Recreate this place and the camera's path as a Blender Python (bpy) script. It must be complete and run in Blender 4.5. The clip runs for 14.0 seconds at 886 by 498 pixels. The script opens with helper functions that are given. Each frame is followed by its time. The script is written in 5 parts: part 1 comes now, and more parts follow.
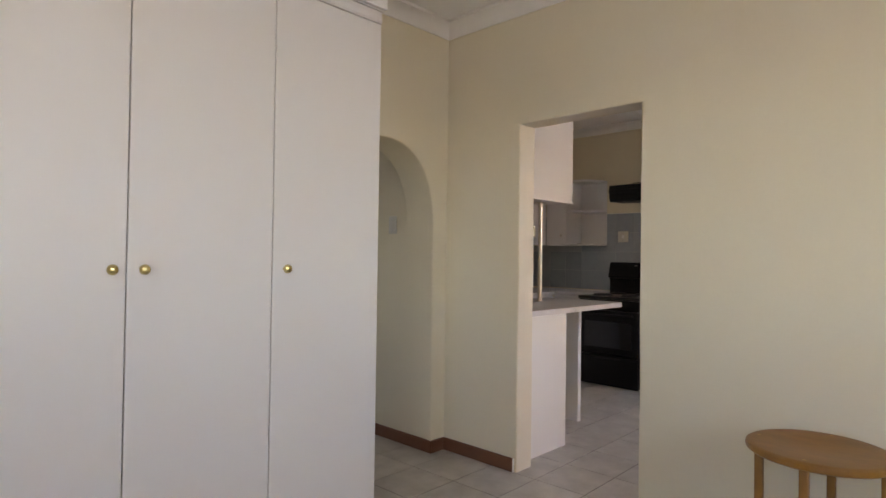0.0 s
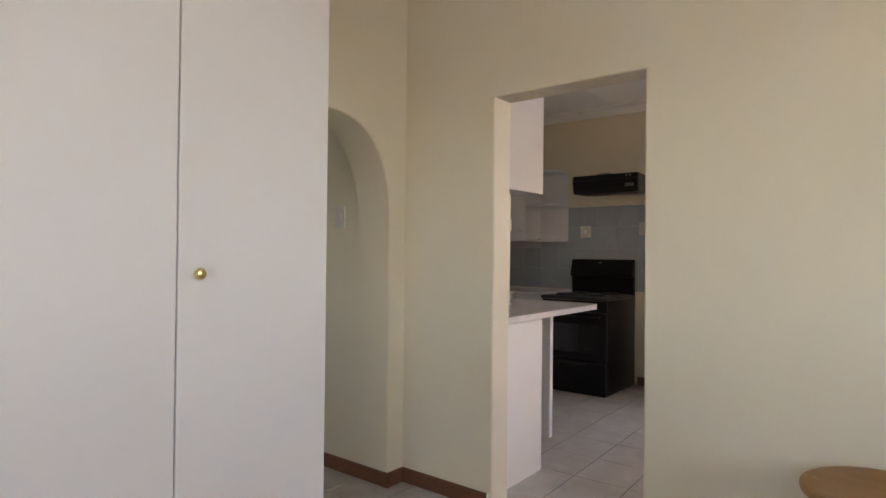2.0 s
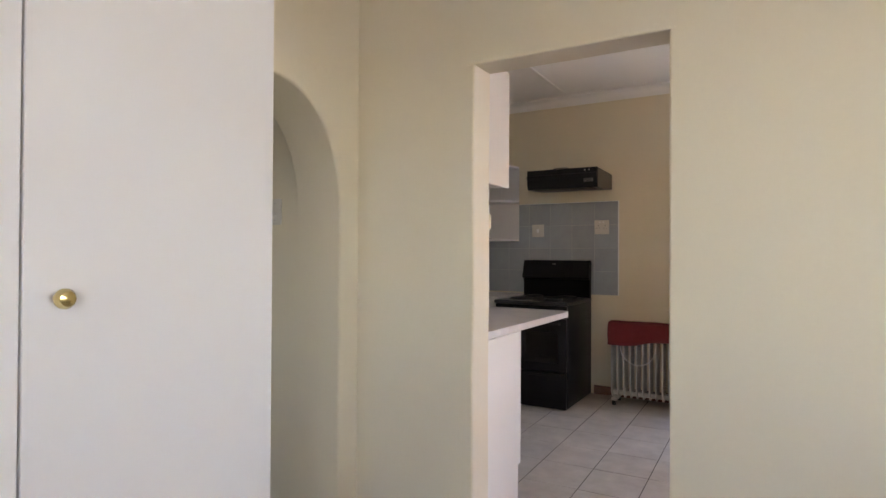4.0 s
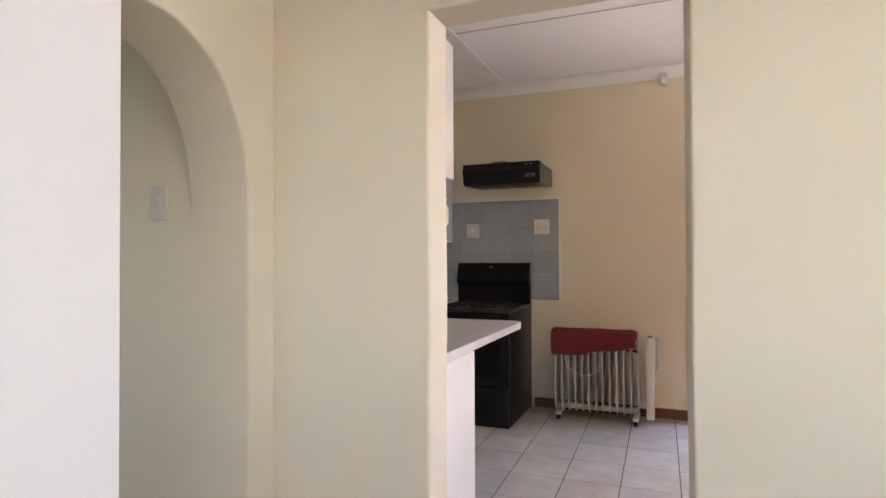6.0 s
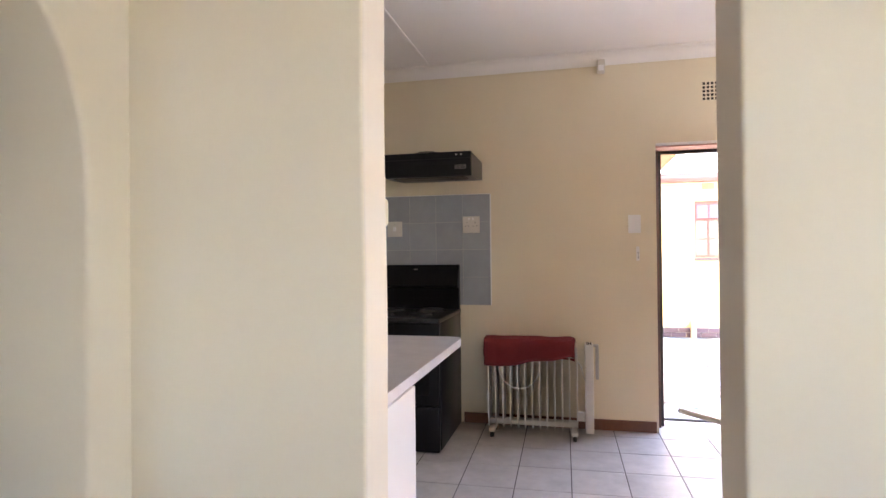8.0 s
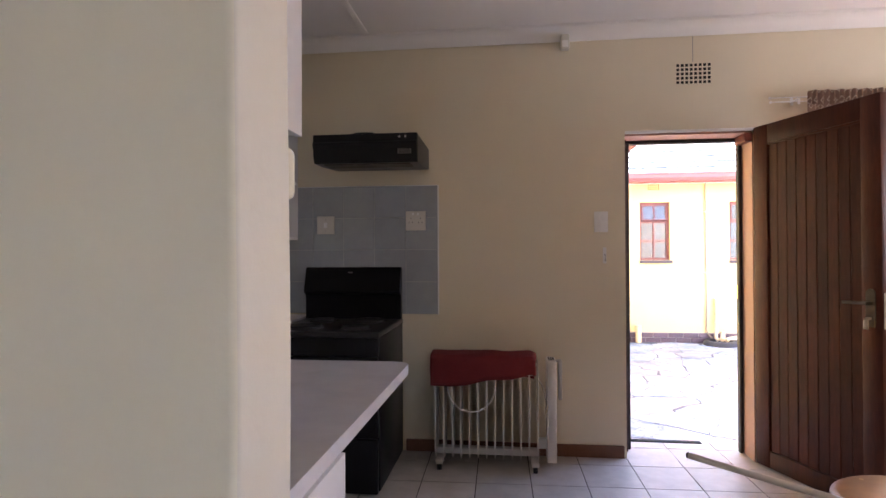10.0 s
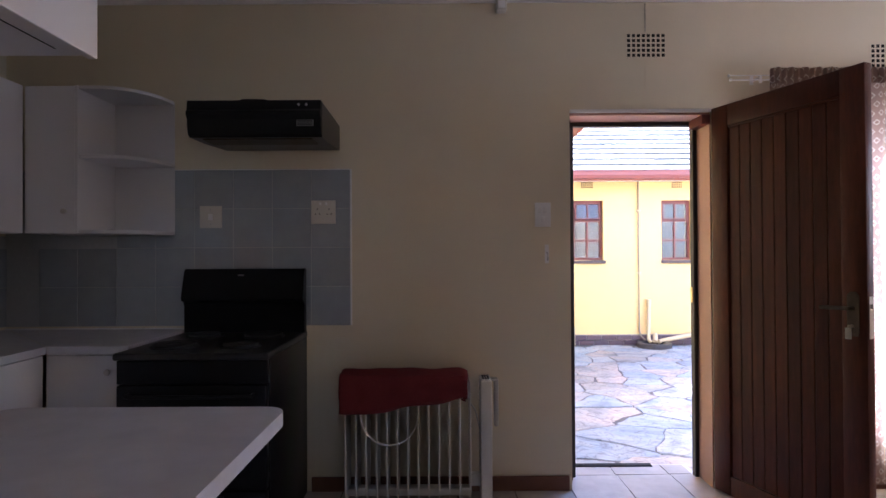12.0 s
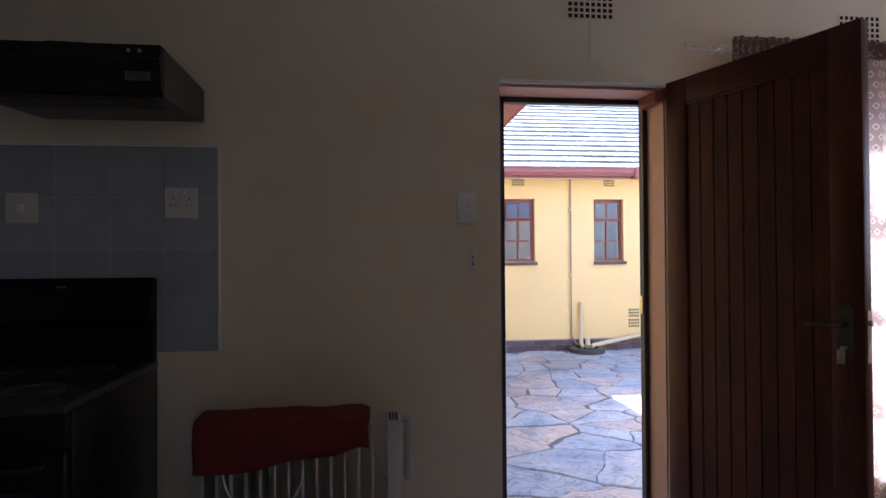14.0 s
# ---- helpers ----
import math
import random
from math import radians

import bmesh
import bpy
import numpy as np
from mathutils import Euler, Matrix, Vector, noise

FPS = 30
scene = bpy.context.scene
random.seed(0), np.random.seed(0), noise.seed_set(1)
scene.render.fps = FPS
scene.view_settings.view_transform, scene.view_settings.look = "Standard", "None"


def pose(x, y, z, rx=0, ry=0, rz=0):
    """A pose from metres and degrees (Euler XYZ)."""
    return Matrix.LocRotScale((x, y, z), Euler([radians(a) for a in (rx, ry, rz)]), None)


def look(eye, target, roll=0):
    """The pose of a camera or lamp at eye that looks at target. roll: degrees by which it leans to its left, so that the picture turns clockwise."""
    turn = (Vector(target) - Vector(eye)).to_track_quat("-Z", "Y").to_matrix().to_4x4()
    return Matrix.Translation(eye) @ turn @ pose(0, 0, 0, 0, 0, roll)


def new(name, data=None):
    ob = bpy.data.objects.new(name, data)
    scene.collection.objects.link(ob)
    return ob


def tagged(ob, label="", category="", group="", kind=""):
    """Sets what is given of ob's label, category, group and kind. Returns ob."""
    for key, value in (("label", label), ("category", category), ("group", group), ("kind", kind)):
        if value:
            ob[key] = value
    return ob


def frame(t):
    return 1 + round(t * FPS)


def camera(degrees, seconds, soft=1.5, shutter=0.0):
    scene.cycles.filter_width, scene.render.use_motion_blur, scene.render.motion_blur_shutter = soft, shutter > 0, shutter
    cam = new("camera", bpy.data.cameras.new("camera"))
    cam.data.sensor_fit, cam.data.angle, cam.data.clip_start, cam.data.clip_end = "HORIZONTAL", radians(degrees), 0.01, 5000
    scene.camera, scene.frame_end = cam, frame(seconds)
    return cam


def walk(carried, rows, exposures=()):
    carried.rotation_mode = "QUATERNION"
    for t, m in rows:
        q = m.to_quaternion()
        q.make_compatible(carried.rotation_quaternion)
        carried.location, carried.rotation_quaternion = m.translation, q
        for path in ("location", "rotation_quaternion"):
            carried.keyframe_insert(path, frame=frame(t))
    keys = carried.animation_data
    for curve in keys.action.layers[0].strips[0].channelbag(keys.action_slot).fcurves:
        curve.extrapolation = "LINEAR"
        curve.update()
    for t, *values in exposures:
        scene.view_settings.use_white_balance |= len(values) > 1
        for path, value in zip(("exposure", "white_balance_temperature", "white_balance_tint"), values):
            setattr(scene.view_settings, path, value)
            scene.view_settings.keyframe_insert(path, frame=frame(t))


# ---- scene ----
cam = camera(75.0, 14.0)
PATH = [
    (0, (1.006, -5.839, 1.219), (-0.384, -4.401, 1.248), 0.8),
    (0.5, (0.889, -5.752, 1.226), (-0.466, -4.281, 1.256), 0.8),
    (1, (0.792, -5.676, 1.225), (-0.526, -4.173, 1.254), 0.8),
    (1.5, (0.681, -5.589, 1.213), (-0.592, -4.046, 1.233), 0.6),
    (2, (0.549, -5.502, 1.227), (-0.686, -3.929, 1.245), 0.6),
    (2.5, (0.434, -5.425, 1.223), (-0.747, -3.811, 1.241), 0.6),
    (5, (-0.125, -4.97, 1.251), (-1.017, -3.18, 1.274), 0.1),
    (5.5, (-0.196, -4.857, 1.236), (-1.018, -3.034, 1.263), -0.0),
    (6, (-0.287, -4.757, 1.243), (-1.037, -2.903, 1.271), -0.2),
    (6.5, (-0.356, -4.648, 1.257), (-1.032, -2.766, 1.279), -0.1),
    (7, (-0.432, -4.521, 1.258), (-1.031, -2.613, 1.281), -0.3),
    (7.5, (-0.496, -4.408, 1.259), (-1.017, -2.477, 1.284), -0.3),
    (8, (-0.543, -4.3, 1.282), (-0.997, -2.352, 1.295), -0.6),
    (10.5, (-0.712, -3.557, 1.269), (-0.893, -1.565, 1.286), -0.2),
    (11, (-0.701, -3.404, 1.258), (-0.82, -1.408, 1.273), -0.3),
    (11.5, (-0.695, -3.234, 1.262), (-0.753, -1.235, 1.28), -0.3),
    (12, (-0.682, -3.099, 1.26), (-0.683, -1.099, 1.28), -0.3),
    (12.5, (-0.66, -2.945, 1.259), (-0.604, -0.946, 1.28), -0.4),
    (13, (-0.637, -2.767, 1.267), (-0.521, -0.771, 1.286), -0.3),
    (13.5, (-0.606, -2.602, 1.268), (-0.423, -0.611, 1.286), -0.3),
    (14, (-0.54, -2.463, 1.273), (-0.308, -0.476, 1.293), -0.4),
]
EXPOSURES = [(0.0, 4.22, 8050, 21), (2.5, 4.36, 7950, 21), (5.0, 4.83, 7600, 22), (7.5, 5.2, 7400, 24), (8.2, 5.05, 7250, 24), (10.5, 4.0, 6850, 29), (11.0, 3.82, 6650, 29), (12.5, 3.14, 6250, 28), (14.0, 2.6, 6050, 26)]
walk(cam, [(t, look(eye, target, roll)) for t, eye, target, roll in PATH], EXPOSURES)

# ---- light ----
world = bpy.data.worlds.new("sky")
scene.world = world
world.use_nodes = True
_wn = world.node_tree
_sky = _wn.nodes.new("ShaderNodeTexSky")
_sky.sky_type = "NISHITA"
_sky.sun_disc = False
_sky.ozone_density = 2.4
_sky.sun_elevation = radians(46)
_sky.sun_rotation = radians(-25)
_wn.links.new(_sky.outputs[0], _wn.nodes["Background"].inputs[0])
_wn.nodes["Background"].inputs[1].default_value = 0.15


def lamp(name, kind, energy, color, m, size=(1, 1)):
    d = bpy.data.lights.new(name, kind)
    d.energy, d.color = energy, color
    if kind == "AREA":
        d.shape, d.size, d.size_y = "RECTANGLE", size[0], size[1]
    else:
        d.angle = radians(0.5)
    ob = new(name, d)
    ob.matrix_world = m
    return ob


SUN_WAY = Vector((-0.40, 0.86, 1.0))
lamp("sun", "SUN", 5.0, (1.0, 0.95, 0.88), look(SUN_WAY * 20, (0, 0, 0)))
# the sky's light in unseen windows behind and beside the walker
lamp("lounge_window_light", "AREA", 0.80, (1.0, 0.95, 0.87), look((3.27, -5.4, 1.72), (0, -5.4, 3.8)), (2.0, 1.1))
# second lounge lamp, added; its south window is never seen
lamp("lounge_south_fill", "AREA", 0.41, (1.0, 0.95, 0.87), look((1.2, -7.17, 1.72), (1.2, -4, 3.8)), (1.6, 1.1))
lamp("passage_window_light", "AREA", 0.18, (0.65, 0.8, 1.0), look((-3.0, -5.57, 1.28), (-3.0, -3.3, 1.2)), (0.9, 0.4))
# added fill lamp for the kitchen; no window is seen on this side
lamp("kitchen_east_fill", "AREA", 1.5, (0.76, 0.87, 1.0), look((2.97, -0.85, 1.70), (0, -0.85, 1.75)), (0.8, 1.0))

# ---- materials ----


def mat(name, color, rough=0.6, metal=0.0, grain=0.0, grain_scale=60.0, stain=0.06, stain_scale=2.0, bump=0.0, bump_scale=80.0, spec=0.5, coat=0.0, stretch=None, random_tint=0.0):
    """A painted, stained or natural surface: base colour with fine grain, broad staining, bump."""
    m = bpy.data.materials.new(name)
    m.use_nodes = True
    n, l = m.node_tree.nodes, m.node_tree.links
    b = n["Principled BSDF"]
    b.inputs["Roughness"].default_value = rough
    b.inputs["Metallic"].default_value = metal
    b.inputs["Specular IOR Level"].default_value = spec
    b.inputs["Coat Weight"].default_value = coat
    geo = n.new("ShaderNodeNewGeometry")
    src = geo.outputs["Position"]
    if stretch:
        mp = n.new("ShaderNodeMapping")
        mp.inputs["Scale"].default_value = stretch
        l.new(src, mp.inputs[0])
        src = mp.outputs[0]

    def tex(scale, detail, rough_=0.6):
        t = n.new("ShaderNodeTexNoise")
        t.inputs["Scale"].default_value = scale
        t.inputs["Detail"].default_value = detail
        t.inputs["Roughness"].default_value = rough_
        l.new(src, t.inputs["Vector"])
        return t.outputs["Fac"]

    def mul(fac, amount, colour_in):
        # colour * (1 + amount * (fac - 0.5) * 2)
        a = n.new("ShaderNodeMath")
        a.operation = "MULTIPLY_ADD"
        a.inputs[1].default_value = amount * 2
        a.inputs[2].default_value = 1 - amount
        l.new(fac, a.inputs[0])
        x = n.new("ShaderNodeVectorMath")
        x.operation = "SCALE"
        l.new(colour_in, x.inputs[0])
        l.new(a.outputs[0], x.inputs["Scale"])
        return x.outputs[0]

    rgb = n.new("ShaderNodeRGB")
    rgb.outputs[0].default_value = (*color, 1)
    out = rgb.outputs[0]
    if stain:
        out = mul(tex(stain_scale, 4), stain, out)
    if grain:
        out = mul(tex(grain_scale, 6), grain, out)
    if random_tint:
        oi = n.new("ShaderNodeObjectInfo")
        out = mul(oi.outputs["Random"], random_tint, out)
    l.new(out, b.inputs["Base Color"])
    if bump:
        bp = n.new("ShaderNodeBump")
        bp.inputs["Strength"].default_value = bump
        bp.inputs["Distance"].default_value = 0.004
        l.new(tex(bump_scale, 5), bp.inputs["Height"])
        l.new(bp.outputs[0], b.inputs["Normal"])
    return m


PLASTER = mat("cream_plaster", (0.75, 0.675, 0.52), 0.62, grain=0.02, stain=0.045, stain_scale=1.3, bump=0.25, bump_scale=24, spec=0.4)
PLASTER_K = mat("beige_plaster", (0.738, 0.656, 0.495), 0.62, grain=0.02, stain=0.05, stain_scale=1.5, bump=0.22, bump_scale=26, spec=0.4)
# wall plaster toned greyer to stand for kitchen light on the doorway reveals
REVEAL = mat("kitchen_lit_reveal_plaster", (0.69, 0.622, 0.52), 0.62, grain=0.02, stain=0.06, stain_scale=2.5, bump=0.25, bump_scale=24, spec=0.4)
CEILING = mat("ceiling_paint", (0.86, 0.84, 0.82), 0.75, stain=0.03, bump=0.1)
CEIL_LINE = mat("ceiling_strip", (0.84, 0.82, 0.79), 0.5, stain=0.03)
GROUT = mat("dark_grout", (0.07, 0.06, 0.055), 0.9, grain=0.2)
TILE = mat("floor_tile", (0.465, 0.438, 0.412), 0.36, grain=0.14, grain_scale=9, stain=0.28, stain_scale=4.5, random_tint=0.05, bump=0.05, bump_scale=14, spec=0.3)
SKIRT = mat("red_brown_skirting", (0.16, 0.062, 0.032), 0.4, grain=0.15, grain_scale=30, stain=0.15)
MELAMINE = mat("white_melamine", (0.76, 0.74, 0.73), 0.38, stain=0.02, stain_scale=1.2)
MELAMINE_K = mat("white_kitchen_board", (0.74, 0.72, 0.72), 0.35, stain=0.03, stain_scale=2)
SEAM = mat("dark_gap_shade", (0.02, 0.018, 0.016), 0.9, stain=0)
BRASS = mat("brass", (0.66, 0.54, 0.26), 0.17, metal=1.0, stain=0.1, stain_scale=60)
CHROME = mat("brushed_steel", (0.62, 0.58, 0.52), 0.28, metal=1.0, stain=0.08, stain_scale=30)
AGED = mat("aged_steel", (0.12, 0.098, 0.08), 0.48, metal=1.0, stain=0.25, stain_scale=40)
BLACK = mat("black_enamel", (0.006, 0.0055, 0.006), 0.3, stain=0.2, stain_scale=8, spec=0.2)
BLACK_M = mat("black_plastic", (0.009, 0.0085, 0.0085), 0.5, stain=0.15, stain_scale=12, spec=0.3)
PLATE = mat("hob_plate", (0.016, 0.015, 0.015), 0.6, grain=0.3, grain_scale=40)
LAMINATE = mat("grey_white_laminate", (0.58, 0.55, 0.57), 0.3, grain=0.06, grain_scale=20, stain=0.2, stain_scale=9)
WALLTILE = mat("blue_grey_wall_tile", (0.35, 0.375, 0.40), 0.2, grain=0.05, grain_scale=14, stain=0.08, stain_scale=7, random_tint=0.05)
WALLGROUT = mat("pale_grout", (0.44, 0.45, 0.45), 0.85, grain=0.1)
PLASTIC = mat("cream_plastic", (0.64, 0.61, 0.54), 0.35, stain=0.03)
WHITE_P = mat("white_plastic", (0.82, 0.81, 0.79), 0.35, stain=0.02)
HEATER = mat("heater_enamel", (0.62, 0.60, 0.56), 0.35, stain=0.03, stain_scale=6)
GREY_P = mat("grey_plastic", (0.42, 0.41, 0.40), 0.5, stain=0.05)
RED = mat("red_cloth", (0.18, 0.028, 0.029), 0.9, grain=0.25, grain_scale=160, stain=0.15, stain_scale=9, bump=0.5, bump_scale=220, spec=0.2)
RUBBER = mat("black_rubber", (0.02, 0.02, 0.02), 0.7)
DOORWOOD = mat("dark_stained_wood", (0.072, 0.0165, 0.0065), 0.44, grain=0.5, grain_scale=14, stain=0.6, stain_scale=2.2, stretch=(6, 6, 0.9), random_tint=0.2, spec=0.3, bump=0.15, bump_scale=30)
FRAMEWOOD = mat("red_brown_frame_paint", (0.45, 0.23, 0.18), 0.42, stain=0.12, stain_scale=4)
GATE = mat("dark_gate_steel", (0.02, 0.015, 0.015), 0.5)
STOOL = mat("honey_varnished_wood", (0.285, 0.128, 0.022), 0.42, grain=0.22, grain_scale=10, stain=0.5, stain_scale=2.2, stretch=(1.6, 3.2, 1.2), coat=0.05)
PALE_WOOD = mat("pale_dowel_wood", (0.46, 0.27, 0.09), 0.5, grain=0.2)
STICK = mat("painted_stick", (0.62, 0.58, 0.52), 0.5, stain=0.1)
YELLOW = mat("yellow_house_paint", (0.80, 0.60, 0.27), 0.75, grain=0.03, stain=0.05, stain_scale=1.0, bump=0.2, bump_scale=40)
BRICK = mat("plum_brick", (0.105, 0.064, 0.078), 0.55, grain=0.2, stain=0.2, random_tint=0.2)
MORTAR = mat("mortar", (0.30, 0.27, 0.25), 0.9, grain=0.2)
FASCIA = mat("red_fascia_paint", (0.27, 0.085, 0.075), 0.45, stain=0.1)
WINFRAME = mat("red_window_paint", (0.20, 0.045, 0.035), 0.45, stain=0.1)
SILL = mat("dark_sill_tile", (0.05, 0.03, 0.035), 0.4, stain=0.2)
PIPE = mat("cream_pipe_paint", (0.66, 0.54, 0.34), 0.55, stain=0.08)
SLATE = mat("flagstone", (0.33, 0.30, 0.29), 0.6, grain=0.22, grain_scale=11, stain=0.3, stain_scale=2.2, random_tint=0.16, bump=0.6, bump_scale=16)
def paver_material():
    """Riven flagstone: blue-grey and pinkish patches, thin dark laminations, a tint of its own for each stone."""
    m = bpy.data.materials.new("paving_stone")
    m.use_nodes = True
    n, l = m.node_tree.nodes, m.node_tree.links
    b = n["Principled BSDF"]
    b.inputs["Roughness"].default_value = 0.62
    geo = n.new("ShaderNodeNewGeometry")
    oi = n.new("ShaderNodeObjectInfo")

    def tex(scale, detail, distortion=0.0):
        t = n.new("ShaderNodeTexNoise")
        t.inputs["Scale"].default_value, t.inputs["Detail"].default_value = scale, detail
        t.inputs["Distortion"].default_value = distortion
        l.new(geo.outputs["Position"], t.inputs["Vector"])
        return t.outputs["Fac"]

    def ramp(fac, stops):
        r = n.new("ShaderNodeValToRGB")
        els = r.color_ramp.elements
        els[0].position, els[0].color = stops[0][0], (*stops[0][1], 1)
        els[1].position, els[1].color = stops[-1][0], (*stops[-1][1], 1)
        for pos, c in stops[1:-1]:
            els.new(pos).color = (*c, 1)
        l.new(fac, r.inputs[0])
        return r.outputs[0]

    def times(a, c):
        x = n.new("ShaderNodeMix")
        x.data_type, x.blend_type = "RGBA", "MULTIPLY"
        x.inputs["Factor"].default_value = 1.0
        l.new(a, x.inputs["A"])
        l.new(c, x.inputs["B"])
        return x.outputs["Result"]
    patches = ramp(tex(2.4, 5, 0.6), [(0.30, (0.22, 0.26, 0.29)), (0.46, (0.37, 0.41, 0.43)), (0.56, (0.44, 0.43, 0.40)), (0.70, (0.54, 0.56, 0.56))])
    tint = ramp(oi.outputs["Random"], [(0.0, (0.66, 0.78, 0.95)), (0.3, (0.86, 1.0, 1.14)), (0.5, (1.0, 0.98, 0.97)), (0.72, (1.14, 0.98, 0.90)), (0.86, (0.80, 0.76, 0.74)), (1.0, (1.22, 1.24, 1.28))])
    ridge = ramp(tex(5.5, 7, 1.6), [(0.455, (1, 1, 1)), (0.485, (0.52, 0.50, 0.50)), (0.50, (0.95, 0.95, 0.95)), (0.60, (1.06, 1.06, 1.06)), (0.66, (0.8, 0.8, 0.8))])
    l.new(times(times(patches, tint), ridge), b.inputs["Base Color"])
    bp = n.new("ShaderNodeBump")
    bp.inputs["Strength"].default_value = 0.9
    bp.inputs["Distance"].default_value = 0.012
    l.new(tex(5.5, 7, 1.6), bp.inputs["Height"])
    l.new(bp.outputs[0], b.inputs["Normal"])
    return m


PAVER = paver_material()
JOINT = mat("cement_joint", (0.19, 0.19, 0.195), 0.9, grain=0.25, grain_scale=30, stain=0.15, bump=0.5)
ROOFTILE = mat("slate_roof_tile", (0.19, 0.215, 0.205), 0.55, grain=0.2, grain_scale=16, stain=0.2, random_tint=0.25)
BLACKGAP = mat("hole_shade_black", (0.012, 0.010, 0.009), 0.95, stain=0)
INK = mat("grey_print", (0.16, 0.155, 0.15), 0.6, stain=0)
DIRT = mat("rust_spot", (0.05, 0.03, 0.02), 0.8, grain=0.3)


def glass_material():
    m = bpy.data.materials.new("window_glass")
    m.use_nodes = True
    b = m.node_tree.nodes["Principled BSDF"]
    b.inputs["Base Color"].default_value = (0.75, 0.82, 0.85, 1)
    b.inputs["Roughness"].default_value = 0.12
    b.inputs["Transmission Weight"].default_value = 0.96
    b.inputs["IOR"].default_value = 1.5
    n, l = m.node_tree.nodes, m.node_tree.links
    t = n.new("ShaderNodeTexNoise")
    t.inputs["Scale"].default_value = 60
    bp = n.new("ShaderNodeBump")
    bp.inputs["Strength"].default_value = 0.3
    bp.inputs["Distance"].default_value = 0.003
    l.new(t.outputs["Fac"], bp.inputs["Height"])
    l.new(bp.outputs[0], b.inputs["Normal"])
    return m


GLASS = glass_material()


def curtain_material():
    """Thin brown cloth with rows of pale outlined diamonds, letting light through."""
    m = bpy.data.materials.new("patterned_curtain_cloth")
    m.use_nodes = True
    n, l = m.node_tree.nodes, m.node_tree.links
    b = n["Principled BSDF"]
    b.inputs["Roughness"].default_value = 0.9
    b.inputs["Specular IOR Level"].default_value = 0.1
    uv = n.new("ShaderNodeUVMap")
    sep = n.new("ShaderNodeSeparateXYZ")
    l.new(uv.outputs[0], sep.inputs[0])

    def m1(op, a, c=0.0, d=None):
        q = n.new("ShaderNodeMath")
        q.operation = op
        for i, v in enumerate((a, c) if d is None else (a, c, d)):
            if isinstance(v, (int, float)):
                q.inputs[i].default_value = v
            else:
                l.new(v, q.inputs[i])
        return q.outputs[0]
    row = m1("FLOOR", m1("DIVIDE", sep.outputs[1], 0.048))
    odd = m1("MULTIPLY", m1("MODULO", row, 2.0), 0.5)
    fx = m1("SUBTRACT", m1("FRACT", m1("ADD", m1("DIVIDE", sep.outputs[0], 0.056), odd)), 0.5)
    fy = m1("SUBTRACT", m1("FRACT", m1("DIVIDE", sep.outputs[1], 0.048)), 0.5)
    d = m1("ADD", m1("ABSOLUTE", fx), m1("ABSOLUTE", fy))
    ring = m1("LESS_THAN", m1("ABSOLUTE", m1("SUBTRACT", d, 0.30)), 0.055)
    mix = n.new("ShaderNodeMix")
    mix.data_type = "RGBA"
    mix.inputs["A"].default_value = (0.28, 0.155, 0.085, 1)
    mix.inputs["B"].default_value = (0.62, 0.54, 0.45, 1)
    l.new(ring, mix.inputs["Factor"])
    l.new(mix.outputs["Result"], b.inputs["Base Color"])
    # seen against the light the weave is paler
    thin = n.new("ShaderNodeMix")
    thin.data_type = "RGBA"
    thin.inputs["A"].default_value = (0.30, 0.25, 0.245, 1)
    thin.inputs["B"].default_value = (0.56, 0.53, 0.50, 1)
    l.new(ring, thin.inputs["Factor"])
    tr = n.new("ShaderNodeBsdfTranslucent")
    l.new(thin.outputs["Result"], tr.inputs[0])
    ms = n.new("ShaderNodeMixShader")
    ms.inputs[0].default_value = 0.6
    l.new(b.outputs[0], ms.inputs[1])
    l.new(tr.outputs[0], ms.inputs[2])
    l.new(ms.outputs[0], n["Material Output"].inputs[0])
    return m


CURTAIN = curtain_material()

# ---- building helpers ----
ORIGIN = {}


def thing(name, at, label, category, group="", kind=""):
    ob = new(name)
    ob.empty_display_size = 0.1
    ob.location = at
    ORIGIN[ob] = Vector(at)
    return tagged(ob, label, category, group, kind)


def part(name, bm, material, parent=None, label="", smooth=False):
    """Links a bmesh in world coordinates as one mesh, under its thing."""
    me = bpy.data.meshes.new(name)
    o = ORIGIN.get(parent, Vector())
    if parent is not None:
        bmesh.ops.translate(bm, verts=bm.verts, vec=-o)
    bmesh.ops.recalc_face_normals(bm, faces=bm.faces)
    bm.to_mesh(me)
    bm.free()
    me.materials.append(material)
    if smooth:
        me.shade_smooth()
        me.set_sharp_from_angle(angle=radians(35))
    ob = new(name, me)
    if parent is not None:
        ob.parent = parent
        ORIGIN[ob] = o
    if label:
        tagged(ob, label)
    return ob


def solo(name, bm, material, label, category, group="", kind="", smooth=False):
    return tagged(part(name, bm, material, None, "", smooth), label, category, group, kind)


def struct(name, bm, material, label="", category="", smooth=False):
    return tagged(part(name, bm, material, None, "", smooth), label, category, "", "structure")


def box(bm, x0, x1, y0, y1, z0, z1, bevel=0.0, seg=2):
    r = bmesh.ops.create_cube(bm, size=1)
    vs = r["verts"]
    for v in vs:
        v.co = Vector((x0 + (v.co.x + 0.5) * (x1 - x0), y0 + (v.co.y + 0.5) * (y1 - y0), z0 + (v.co.z + 0.5) * (z1 - z0)))
    if bevel:
        es = {e for v in vs for e in v.link_edges}
        bmesh.ops.bevel(bm, geom=list(es), offset=bevel, segments=seg, affect="EDGES", profile=0.5)
    return bm


def boxes(*args, bevel=0.0, seg=2):
    bm = bmesh.new()
    for a in args:
        box(bm, *a, bevel=bevel, seg=seg)
    return bm


